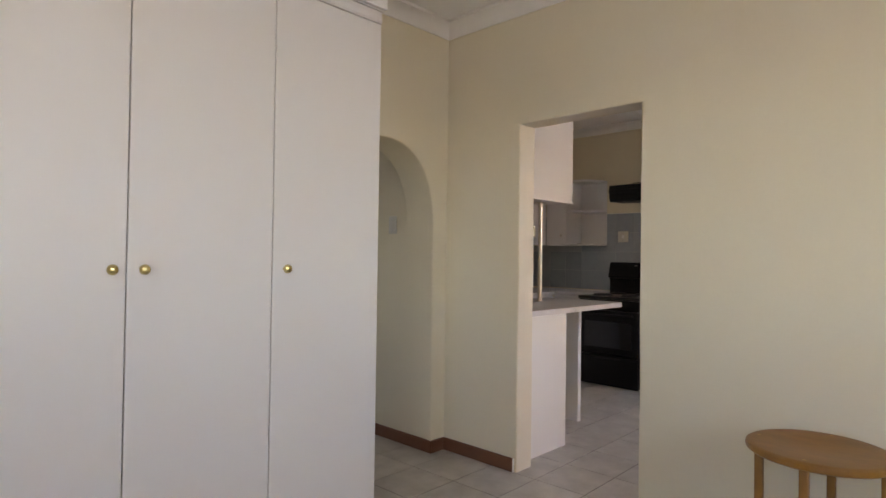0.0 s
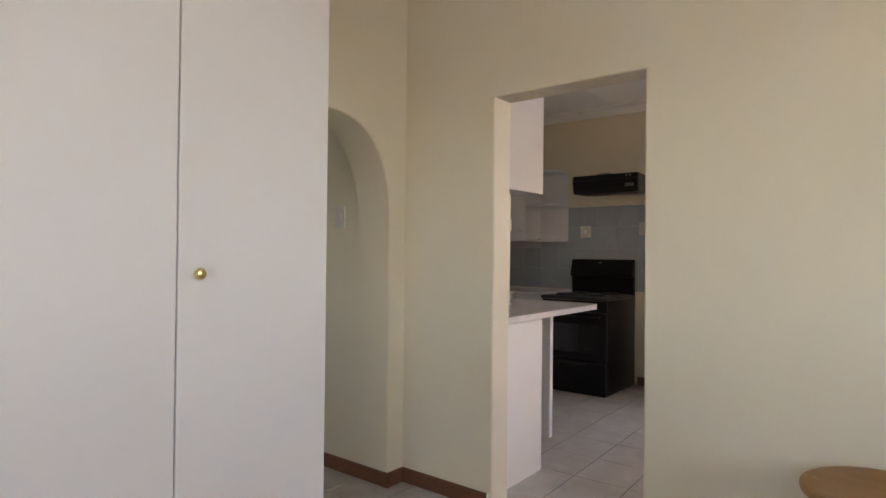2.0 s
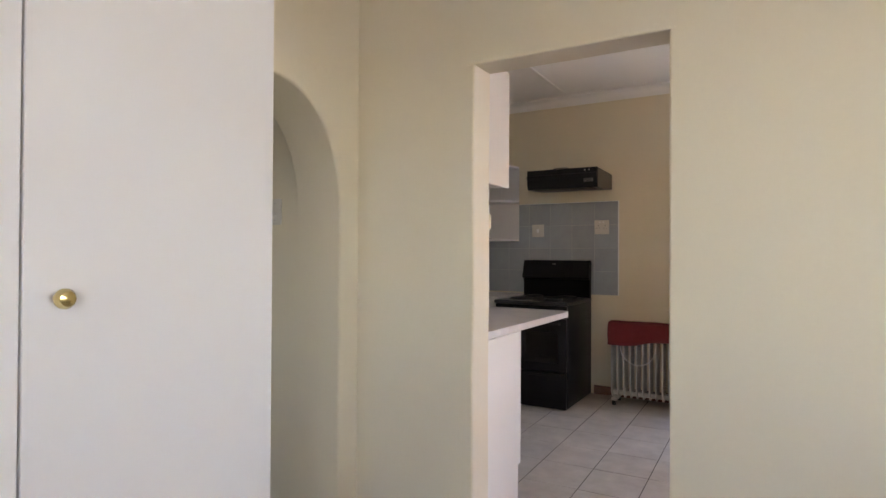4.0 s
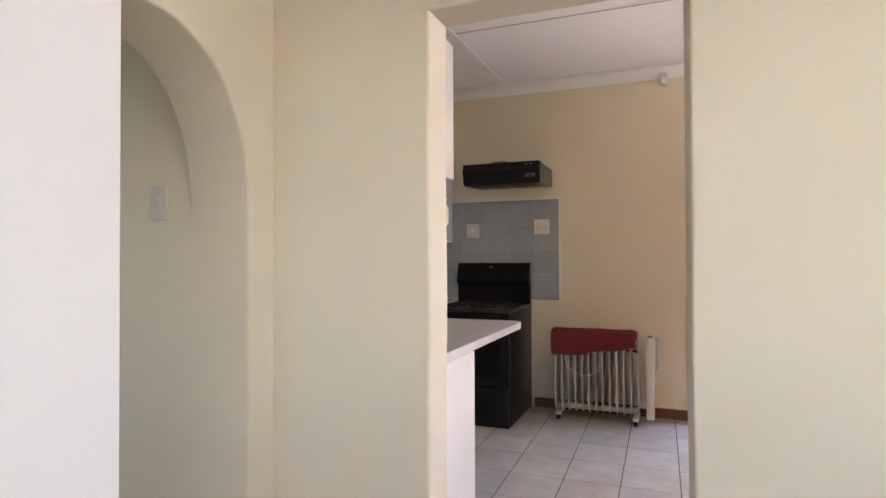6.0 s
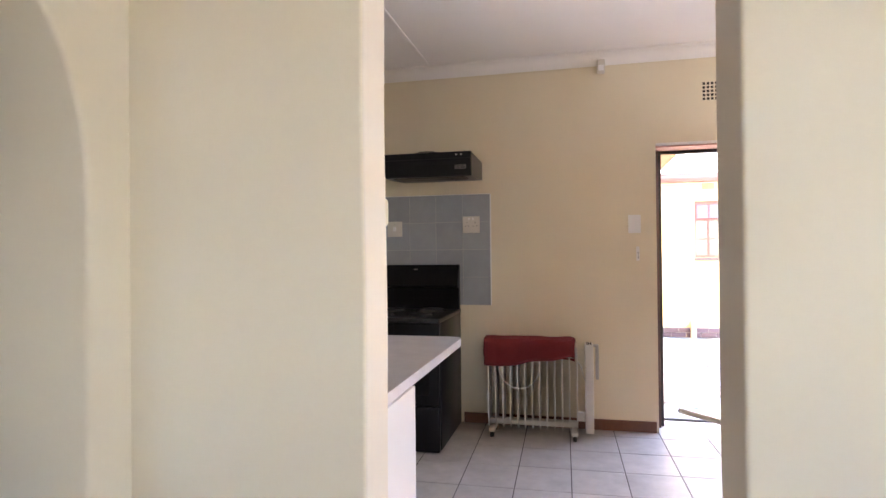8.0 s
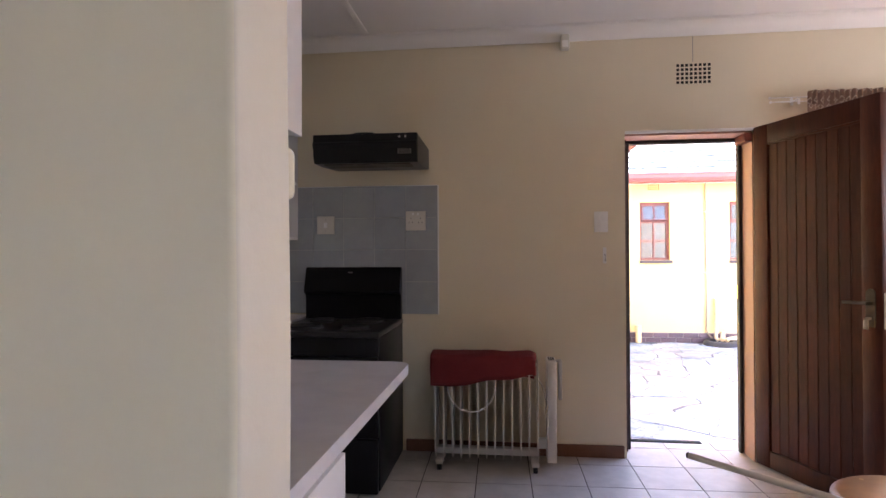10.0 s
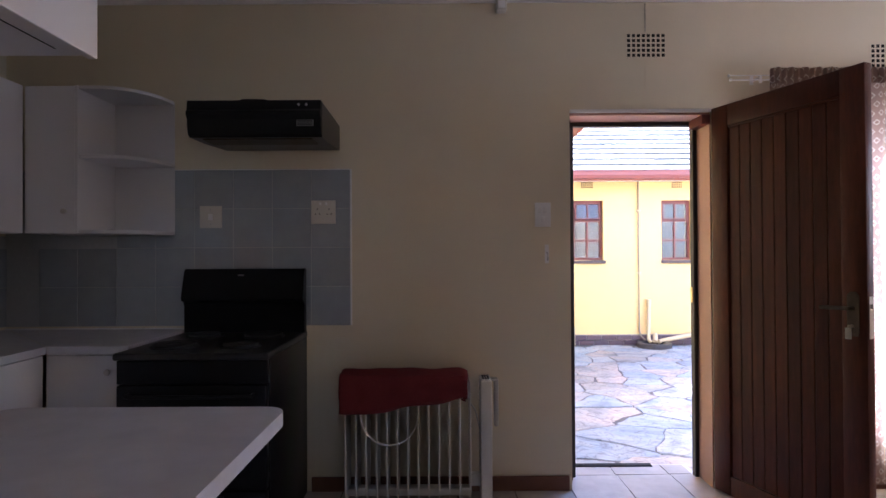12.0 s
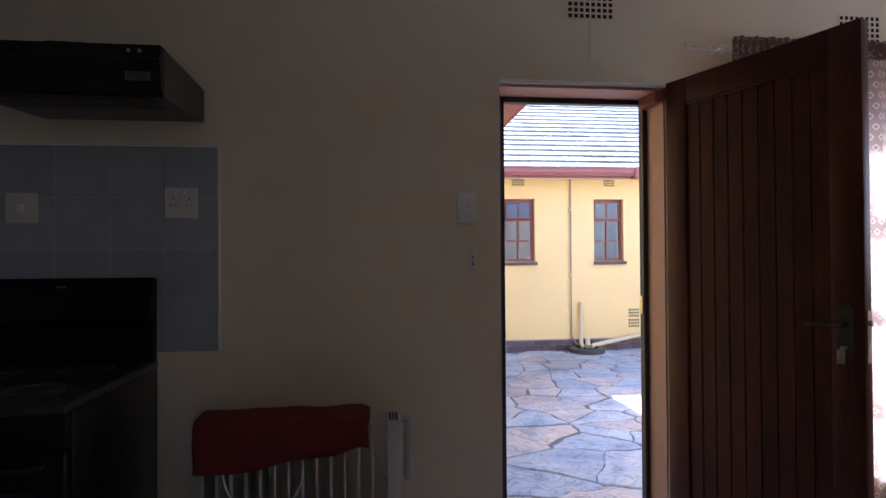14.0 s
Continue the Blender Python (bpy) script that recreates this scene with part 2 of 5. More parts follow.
def rod(bm, a, b, r, seg=14, r2=None):
    a, b = Vector(a), Vector(b)
    m = Matrix.Translation((a + b) / 2) @ (b - a).to_track_quat("Z", "Y").to_matrix().to_4x4()
    bmesh.ops.create_cone(bm, cap_ends=True, segments=seg, radius1=r, radius2=r if r2 is None else r2, depth=(b - a).length, matrix=m)
    return bm


def lathe(profile, at, axis, seg=20):
    """Turns (radius, height) pairs about an axis that starts at a point."""
    bm = bmesh.new()
    q = Vector(axis).to_track_quat("Z", "Y").to_matrix().to_4x4()
    m = Matrix.Translation(at) @ q
    rings = []
    for r, h in profile:
        rings.append([bm.verts.new(m @ Vector((r * math.cos(2 * math.pi * i / seg), r * math.sin(2 * math.pi * i / seg), h))) for i in range(seg)])
    for p, q2 in zip(rings, rings[1:]):
        for i in range(seg):
            bm.faces.new((p[i], p[(i + 1) % seg], q2[(i + 1) % seg], q2[i]))
    bm.faces.new(rings[0])
    bm.faces.new(rings[-1])
    return bm


def tube(points, r, seg=10, closed=False):
    """A round tube along a smooth run of points."""
    bm = bmesh.new()
    pts = [Vector(p) for p in points]
    rings = []
    for i, p in enumerate(pts):
        d = (pts[min(i + 1, len(pts) - 1)] - pts[max(i - 1, 0)]).normalized()
        q = d.to_track_quat("Z", "Y").to_matrix()
        rings.append([bm.verts.new(p + q @ Vector((r * math.cos(2 * math.pi * k / seg), r * math.sin(2 * math.pi * k / seg), 0))) for k in range(seg)])
    for a, b in zip(rings, rings[1:]):
        for k in range(seg):
            bm.faces.new((a[k], a[(k + 1) % seg], b[(k + 1) % seg], b[k]))
    bm.faces.new(rings[0])
    bm.faces.new(rings[-1])
    return bm


def prism(outline, lo, hi, axis):
    """Extrudes a closed outline of pairs along an axis: 'x' takes (y, z), 'y' takes (x, z), 'z' takes (x, y)."""
    bm = bmesh.new()
    place = {"x": lambda a, b, c: (c, a, b), "y": lambda a, b, c: (a, c, b), "z": lambda a, b, c: (a, b, c)}[axis]
    r = [[bm.verts.new(place(a, b, c)) for a, b in outline] for c in (lo, hi)]
    n = len(outline)
    for i in range(n):
        bm.faces.new((r[0][i], r[0][(i + 1) % n], r[1][(i + 1) % n], r[1][i]))
    bm.faces.new(r[0])
    bm.faces.new(r[1])
    return bm


def bevel_all(bm, w, seg=2, angle=30):
    es = [e for e in bm.edges if len(e.link_faces) == 2 and e.calc_face_angle(0) > radians(angle)]
    bmesh.ops.bevel(bm, geom=es, offset=w, segments=seg, affect="EDGES", profile=0.5)
    return bm


def wobble(p, amp=0.004, scale=3.0):
    return amp * noise.noise(Vector(p) * scale)


# ---- plan ----
P0, P1 = -3.165, -3.018          # dividing wall: lounge face, kitchen face
A0, A1 = -1.55, -1.80           # arch wall: lounge face, passage face
DL, DR, DH = -0.975, -0.262, 1.988   # plastered doorway
KW, KO = 0.0, 0.22              # kitchen outer wall: inner face, outer face
XL = -3.03                      # kitchen's west wall
XR = 3.0                        # kitchen's east wall
CZ = 2.70                       # ceilings
LX, LY = 3.30, -7.20            # lounge's east and south walls
KD0, KD1, KDH = 0.0, 0.765, 2.03     # kitchen door's opening
KX0, KX1, KZ0, KZ1 = 1.12, 2.55, 0.33, 2.08    # kitchen window
AJ0, AJ1 = -4.10, -3.283        # arch opening along y
ARISE, ACROWN = 1.40, 1.912


def rounded_corners(x0, x1, y0, y1, r, right, z, amp=0.004, splay=0.011):
    """The plan outline of a wall's end with two rounded, hand-plastered corners. right: the rounded end is at x1."""
    pts = []
    if right:
        xe = x1 + wobble((x1, 0, z), amp, 2.2)
        pts += [(x0, y0)]
        for i in range(6):
            a = -math.pi / 2 + i * math.pi / 10
            pts.append((xe - r + r * math.cos(a), y0 + r + r * math.sin(a)))
        for i in range(6):
            a = i * math.pi / 10
            pts.append((xe - r + r * math.cos(a), y1 - r + r * math.sin(a)))
        pts += [(x0, y1)]
    else:
        xe = x0 + wobble((x0, 5, z), amp, 2.2)
        pts += [(x1, y0)]
        for i in range(6):
            a = -math.pi / 2 - i * math.pi / 10
            pts.append((xe + splay + r + r * math.cos(a), y0 + r + r * math.sin(a)))
        for i in range(6):
            a = math.pi - i * math.pi / 10
            pts.append((xe + r + r * math.cos(a), y1 - r + r * math.sin(a)))
        pts += [(x1, y1)]
    return pts


def stack(bm, outline_at, zs):
    rings = [[bm.verts.new((x, y, z)) for x, y in outline_at(z)] for z in zs]
    n = len(rings[0])
    for a, b in zip(rings, rings[1:]):
        for i in range(n):
            bm.faces.new((a[i], a[(i + 1) % n], b[(i + 1) % n], b[i]))
    bm.faces.new(rings[0])
    bm.faces.new(rings[-1])


def dividing_wall():
    bm = bmesh.new()
    zs = [i * DH / 24 for i in range(25)]
    stack(bm, lambda z: rounded_corners(A0 - 0.02, DL, P0, P1, 0.010, True, z), zs)
    stack(bm, lambda z: rounded_corners(DR, LX, P0, P1, 0.010, False, z), zs)
    # the lintel, with rounded lower edges
    xs = [DL - 0.03 + i * (DR - DL + 0.06) / 12 for i in range(13)]
    rings = []
    for x in xs:
        zb = DH + wobble((x, 3, 0), 0.004, 3)
        ring = [(P0, DH + 0.3)]
        for i in range(6):
            a = math.pi + i * math.pi / 10
            ring.append((P0 + 0.010 + 0.010 * math.cos(a), zb + 0.010 + 0.010 * math.sin(a)))
        for i in range(6):
            a = 1.5 * math.pi + i * math.pi / 10
            ring.append((P1 - 0.010 + 0.010 * math.cos(a), zb + 0.010 + 0.010 * math.sin(a)))
        ring.append((P1, DH + 0.3))
        rings.append([bm.verts.new((x, y, z)) for y, z in ring])
    n = len(rings[0])
    for a, b in zip(rings, rings[1:]):
        for i in range(n):
            bm.faces.new((a[i], a[(i + 1) % n], b[(i + 1) % n], b[i]))
    bm.faces.new(rings[0])
    bm.faces.new(rings[-1])
    box(bm, A0 - 0.02, DL - 0.03, P0, P1, DH, DH + 0.3)
    box(bm, DR + 0.03, LX, P0, P1, DH, DH + 0.3)
    box(bm, A0 - 0.02, LX, P0, P1, DH + 0.3, CZ + 0.05)
    wall = struct("wall_dividing", bm, PLASTER, "cream hand-plastered wall with a plain rounded doorway", "wall", True)
    # the doorway's reveals take a greyer colour that paints in the kitchen's cooler light
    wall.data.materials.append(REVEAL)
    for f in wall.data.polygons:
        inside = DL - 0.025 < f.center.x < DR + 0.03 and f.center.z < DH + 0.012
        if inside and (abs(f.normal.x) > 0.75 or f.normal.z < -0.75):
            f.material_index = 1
    return wall


def arch_wall():
    """The wall with the arched opening to the passage."""
    bm = bmesh.new()
    yc, hw = (AJ0 + AJ1) / 2, (AJ1 - AJ0) / 2
    path = [(AJ1, z) for z in [i * ARISE / 14 for i in range(14)]]
    k = 40
    for i in range(k + 1):
        a = math.pi * i / k
        c, s = math.cos(a), math.sin(a)
        e = 2 / 2.25
        path.append((yc + hw * math.copysign(abs(c) ** e, c), ARISE + (ACROWN - ARISE) * abs(s) ** e))
    path += [(AJ0, z) for z in reversed([i * ARISE / 14 for i in range(14)])]
    r = 0.012
    prof = [(A0 - r + r * math.sin(a), r - r * math.cos(a)) for a in (math.pi / 2, 1.2, 0.8, 0.4, 0.0)]
    prof += [(A1 + r - r * math.sin(a), r - r * math.cos(a)) for a in (0.0, 0.4, 0.8, 1.2, math.pi / 2)]
    rings = []
    for i, (y, z) in enumerate(path):
        ya, za = path[max(i - 1, 0)]
        yb, zb = path[min(i + 1, len(path) - 1)]
        d = Vector((yb - ya, zb - za)).normalized()
        n = Vector((d.y, -d.x))        # out of the opening, into the wall
        w = wobble((y * 1.0, z, 1.7), 0.006, 2.5)
        # below the spring the reveal runs on flush into the passage wall
        flush = 0.0 if i < 14 else min(1.0, (i - 14) / 8)
        row = []
        for j, (x, o) in enumerate(prof):
            q = o + w if j < 5 else (o + w) * flush
            row.append(bm.verts.new((x, y + n.x * q, z + n.y * q)))
        rings.append(row)
    for a, b in zip(rings, rings[1:]):
        for j in range(len(prof) - 1):
            bm.faces.new((a[j], a[j + 1], b[j + 1], b[j]))
    top, right, left = CZ + 0.05, P0, LY
    for side, j in ((A0, 0), (A1, len(prof) - 1)):
        rgt = right if side == A0 else AJ1 + 0.02
        first, last = 13, len(path) - 14

        def v(y, z):
            return bm.verts.new((side, y, z))
        for i in range(len(path) - 1):
            a, b = rings[i][j], rings[i + 1][j]
            if i < 14:
                if side == A0:
                    bm.faces.new((a, b, v(rgt, b.co.z), v(rgt, a.co.z)))
            elif i >= last:
                bm.faces.new((a, b, v(left, b.co.z), v(left, a.co.z)))
            else:
                bm.faces.new((a, b, v(b.co.y, top), v(a.co.y, top)))
        a = rings[14][j]
        bm.faces.new((a, v(rgt, a.co.z), v(rgt, top), v(a.co.y, top)))
        a = rings[last][j]
        bm.faces.new((a, v(left, a.co.z), v(left, top), v(a.co.y, top)))
    bmesh.ops.remove_doubles(bm, verts=bm.verts, dist=0.0005)
    return struct("wall_arch", bm, PLASTER, "cream plaster wall with a round-headed arch to the passage", "wall", True)


def wall_box(name, pieces, material, label):
    return struct(name, boxes(*pieces), material, label, "wall")


dividing_wall()
arch_wall()
# passage behind the arch
wall_box("wall_passage_north", [(-4.2, A1, AJ1, AJ1 + 0.113, 0, CZ)], PLASTER, "cream plaster passage wall with a light switch")
wall_box("wall_passage_north_core", [(-4.2, A1 - 0.002, AJ1 + 0.116, P1, 0, CZ), (A1 - 0.002, A0 - 0.022, AJ1 + 0.116, P1, 0, CZ)], PLASTER_K, "cream plaster wall behind the kitchen cupboards")
wall_box("wall_passage_south", [(-4.2, -3.45, -5.75, -5.6, 0, CZ), (-2.55, A1, -5.75, -5.6, 0, CZ), (-3.45, -2.55, -5.75, -5.6, 0, 1.05), (-3.45, -2.55, -5.75, -5.6, 1.5, CZ)], PLASTER, "cream plaster passage wall")
wall_box("wall_passage_west", [(-4.35, -4.2, -5.75, P1, 0, CZ)], PLASTER, "cream plaster end wall of the passage")
# lounge
wall_box("wall_lounge_south", [(A1, 0.4, LY - 0.2, LY, 0, CZ), (2.0, LX, LY - 0.2, LY, 0, CZ), (0.4, 2.0, LY - 0.2, LY, 0, 1.15), (0.4, 2.0, LY - 0.2, LY, 2.25, CZ)], PLASTER, "cream plaster lounge wall")
wall_box("wall_lounge_east", [(LX, LX + 0.2, LY - 0.2, -6.4, 0, CZ), (LX, LX + 0.2, -4.4, P1, 0, CZ), (LX, LX + 0.2, -6.4, -4.4, 0, 1.15), (LX, LX + 0.2, -6.4, -4.4, 2.25, CZ)], PLASTER, "cream plaster lounge wall")
# kitchen
wall_box("wall_kitchen_west", [(XL - 0.15, XL, P1, KO, 0, CZ)], PLASTER_K, "beige plaster kitchen wall")
wall_box("wall_kitchen_east", [(XR, XR + 0.2, P1, -1.25, 0, CZ), (XR, XR + 0.2, -0.45, KO, 0, CZ), (XR, XR + 0.2, -1.25, -0.45, 0, 1.2), (XR, XR + 0.2, -1.25, -0.45, 2.2, CZ)], PLASTER_K, "beige plaster kitchen wall")
wall_box("wall_kitchen_north", [
    (XL, KD0, KW, KO, -0.2, CZ + 0.2), (KD0, KD1, KW, KO, KDH, CZ + 0.2), (KD1, KX0, KW, KO, -0.2, CZ + 0.2),
    (KX0, KX1, KW, KO, -0.2, KZ0), (KX0, KX1, KW, KO, KZ1, CZ + 0.2), (KX1, XR, KW, KO, -0.2, CZ + 0.2)], PLASTER_K,
    "beige plaster outer wall with an open door and a window")

# ceilings, cornices and cover strips
struct("ceiling_kitchen", boxes((XL, XR, P1, KW, CZ, CZ + 0.1)), CEILING, "white board ceiling with cover strips", "ceiling")
struct("ceiling_lounge", boxes((A0, LX, LY, P0, CZ, CZ + 0.1)), CEILING, "white lounge ceiling", "ceiling")
struct("ceiling_passage", boxes((-4.2, A1, -5.6, AJ1, CZ, CZ + 0.1)), CEILING, "white passage ceiling", "ceiling")


def cove(name, a, b, inward, drop=0.085):
    """A coved cornice from a to b along a wall; inward points into the room."""
    bm = bmesh.new()
    prof = [(0.0, 0.0), (0.0, -drop), (0.008, -drop), (0.012, -drop + 0.012)]
    prof += [(0.012 + 0.06 * (1 - math.cos(t)), -drop + 0.012 + 0.055 * math.sin(t)) for t in (0.3, 0.7, 1.1, 1.5)]
    prof += [(0.085, -0.016), (0.085, 0.0)]
    rings = []
    for p in (a, b):
        rings.append([bm.verts.new((p[0] + inward[0] * o, p[1] + inward[1] * o, CZ - 0.001 + h)) for o, h in prof])
    n = len(prof)
    for i in range(n):
        bm.faces.new((rings[0][i], rings[0][(i + 1) % n], rings[1][(i + 1) % n], rings[1][i]))
    bm.faces.new(rings[0])
    bm.faces.new(rings[1])
    return struct(name, bm, CEIL_LINE, "white coved cornice", "cornice", True)


cove("cornice_kitchen_north", (XL, KW - 0.001), (XR, KW - 0.001), (0, -1))
cove("cornice_kitchen_south", (XL, P1 + 0.001), (XR, P1 + 0.001), (0, 1))
cove("cornice_lounge_north", (A0, P0 - 0.001), (LX, P0 - 0.001), (0, -1))
cove("cornice_lounge_west", (A0 + 0.001, LY), (A0 + 0.001, P0), (1, 0))
for k, x in enumerate((-2.84, -1.63)):
    struct("trim_strip_%d" % (k + 1), boxes((x - 0.018, x + 0.018, P1 + 0.09, KW - 0.09, CZ - 0.008, CZ - 0.0005), bevel=0.003), CEIL_LINE, "white ceiling cover strip", "cover strip")
struct("trim_strip_cross", boxes((XL + 0.09, XR - 0.09, -1.255, -1.245, CZ - 0.003, CZ - 0.0005)), mat("ceiling_seam", (0.45, 0.43, 0.41), 0.8), "thin grey ceiling board seam", "seam")


def skirting(name, pieces):
    struct(name, boxes(*pieces, bevel=0.004), SKIRT, "red-brown painted skirting", "skirting")


SK = 0.078
skirting("baseboard_kitchen_north", [(-1.39, KD0 - 0.015, KW - 0.014, KW - 0.0005, 0, SK)])
skirting("baseboard_kitchen_east", [(KD1 + 0.05, XR, KW - 0.014, KW - 0.0005, 0, SK)])
skirting("baseboard_dividing_west", [(A0 + 0.001, DL - 0.02, P0 - 0.014, P0 - 0.0005, 0, SK)])
struct("trim_skirting_end", boxes((DL - 0.0195, DL - 0.0165, P0 - 0.0142, P0 - 0.0005, 0, SK)), WHITE_P, "white chipped end of the skirting", "skirting end")
skirting("baseboard_dividing_east", [(DR + 0.02, LX, P0 - 0.014, P0 - 0.0005, 0, SK)])
skirting("baseboard_pier", [(A0 + 0.0005, A0 + 0.014, AJ1 + 0.0, P0 - 0.015, 0, SK)])
skirting("baseboard_passage", [(-4.2, A0 + 0.014, AJ1 - 0.014, AJ1 - 0.0005, 0, SK)])

# ---- kitchen door ----


def kitchen_door():
    fr = tagged(part("door_frame", boxes(
        (KD0 + 0.001, KD1 - 0.0075, 0.012, 0.1245, KDH - 0.022, KDH - 0.004), (KD0 + 0.0325, KD1 - 0.0075, 0.125, 0.19, KDH - 0.022, KDH - 0.004)), FRAMEWOOD), "red-brown painted door frame", "door frame", "", "structure")
    ORIGIN[fr] = Vector()
    # lock jamb darker, hinge jamb slightly paler than the frame head
    part("lock_jamb", boxes((KD0 + 0.001, KD0 + 0.032, 0.125, 0.19, 0, KDH - 0.0225), bevel=0.002), mat("dark_jamb_tone", (0.075, 0.032, 0.026), 0.45, stain=0.2, stain_scale=5), fr, "dark brown lock-side jamb")
    part("hinge_jamb", boxes((KD1 - 0.007, KD1 - 0.001, 0.012, 0.19, 0, KDH - 0.0225)), mat("pale_jamb_tone", (0.47, 0.28, 0.21), 0.5, stain=0.15, stain_scale=2), fr, "paler hinge-side jamb")
    # block in darker red paints the shade on the head's hinge end
    part("head_block", boxes((KD1 - 0.052, KD1 - 0.0078, 0.004, 0.168, KDH - 0.072, KDH - 0.0228), bevel=0.002), WINFRAME, fr, "shaded end of the frame head, coloured dark red")
    part("plaster_edge", boxes((KD0 + 0.002, KD1 + 0.02, -0.006, 0.0115, KDH - 0.010, KDH + 0.008), bevel=0.003), CEIL_LINE, fr, "white plaster edge over the frame")
    gate = tagged(part("gate_frame", boxes(
        (KD0 + 0.034, KD0 + 0.058, 0.17, 0.215, -0.004, KDH - 0.0225), (KD1 - 0.030, KD1 - 0.0078, 0.17, 0.215, -0.004, KDH - 0.0225),
        (KD0 + 0.058, KD1 - 0.030, 0.17, 0.215, KDH - 0.046, KDH - 0.0225), bevel=0.003), GATE), "dark steel security gate frame in the doorway", "gate frame", "", "structure")
    ORIGIN[gate] = Vector()
    part("lock_keep", boxes((KD1 - 0.036, KD1 - 0.0305, 0.18, 0.205, 0.98, 1.07), bevel=0.002), BRASS, gate, "brass lock keep")
    # the leaf, hinged at the east jamb and swung into the room
    hinge = Vector((KD1 + 0.026, -0.006, 0.0))
    way = Vector((0.285, -0.790, 0)).normalized()
    side = Vector((-way.y, way.x, 0))
    leaf_w, leaf_h, th = 0.800, 2.02, 0.042
    m = Matrix(((way.x, side.x, 0, hinge.x), (way.y, side.y, 0, hinge.y), (0, 0, 1, 0.012), (0, 0, 0, 1)))
    door = thing("wooden_door", hinge, "dark-stained wooden boarded door standing open", "door")

    def put(name, bm, material, parent, label=""):
        bmesh.ops.transform(bm, matrix=m, verts=bm.verts)
        return part(name, bm, material, parent, label, True)
    # u along the leaf, v = side (v<0 faces the walker)
    st = 0.105
    put("stile", boxes((0.0, st, -th, 0, 0, leaf_h), bevel=0.004), DOORWOOD, door)
    put("stile", boxes((leaf_w - st, leaf_w, -th, 0, 0, leaf_h), bevel=0.004), DOORWOOD, door)
    put("top_rail", boxes((st, leaf_w - st, -th + 0.001, -0.001, leaf_h - 0.11, leaf_h), bevel=0.004), DOORWOOD, door)
    put("bottom_rail", boxes((st, leaf_w - st, -th + 0.001, -0.001, 0, 0.10), bevel=0.004), DOORWOOD, door)
    n = 9
    w = (leaf_w - 2 * st) / n
    for i in range(n):
        put("board", boxes((st + i * w + 0.001, st + (i + 1) * w - 0.001, -th + 0.011, -0.008, 0.10, leaf_h - 0.11), bevel=0.003, seg=1), DOORWOOD, door)
    put("beading", boxes((st, leaf_w - st, -th + 0.003, -th + 0.011, leaf_h - 0.122, leaf_h - 0.11), bevel=0.003), DOORWOOD, door)
    pl = put("lock_plate", bevel_all(prism([(leaf_w - 0.080 + 0.025 * (1 - math.cos(a)), 1.062 + 0.026 * math.sin(a)) for a in [i * math.pi / 10 for i in range(11)]] + [(leaf_w - 0.030, 0.925), (leaf_w - 0.036, 0.905), (leaf_w - 0.074, 0.905), (leaf_w - 0.080, 0.925)], -th - 0.005, -th - 0.0005, "y"), 0.0015, 1), AGED, door, "worn steel lock plate")
    put("handle", tube([(leaf_w - 0.054, -th - 0.005, 1.02), (leaf_w - 0.054, -th - 0.04, 1.02), (leaf_w - 0.075, -th - 0.052, 1.02), (leaf_w - 0.16, -th - 0.052, 1.018)], 0.008), AGED, pl, "steel lever handle")
    put("key", boxes((leaf_w - 0.058, leaf_w - 0.050, -th - 0.035, -th - 0.004, 0.94, 0.952), (leaf_w - 0.066, leaf_w - 0.042, -th - 0.037, -th - 0.031, 0.895, 0.940), bevel=0.002), CHROME, pl, "bright key in the lock")
    put("edge_lock", boxes((leaf_w + 0.0003, leaf_w + 0.003, -th + 0.010, -0.010, 0.90, 1.07)), CHROME, door, "steel mortice lock edge plate")
    put("latch", boxes((leaf_w + 0.003, leaf_w + 0.012, -th + 0.015, -0.015, 1.02, 1.04), bevel=0.002), CHROME, door)
    # threshold and mat edge
    struct("trim_threshold", boxes((KD0 + 0.002, KD1 - 0.002, 0.225, 0.385, -0.11, -0.006), (KD0 + 0.033, KD1 - 0.033, 0.0, 0.225, -0.02, -0.006)), mat("white_threshold_tile", (0.68, 0.68, 0.69), 0.3, grain=0.06, grain_scale=12, stain=0.12, stain_scale=6), "pale tiled door threshold", "threshold")
    strip = [(KD0 + 0.075, KD0 + 0.55, 0.327, 0.372, -0.006, 0.002)] + [(KD0 + 0.078, KD0 + 0.547, y, y + 0.007, 0.002, 0.008) for y in (0.330, 0.341, 0.352, 0.363)]
    solo("door_strip", boxes(*strip, bevel=0.001), RUBBER, "black ribbed rubber strip on the threshold", "door strip")


kitchen_door()

# ---- kitchen window and curtain ----


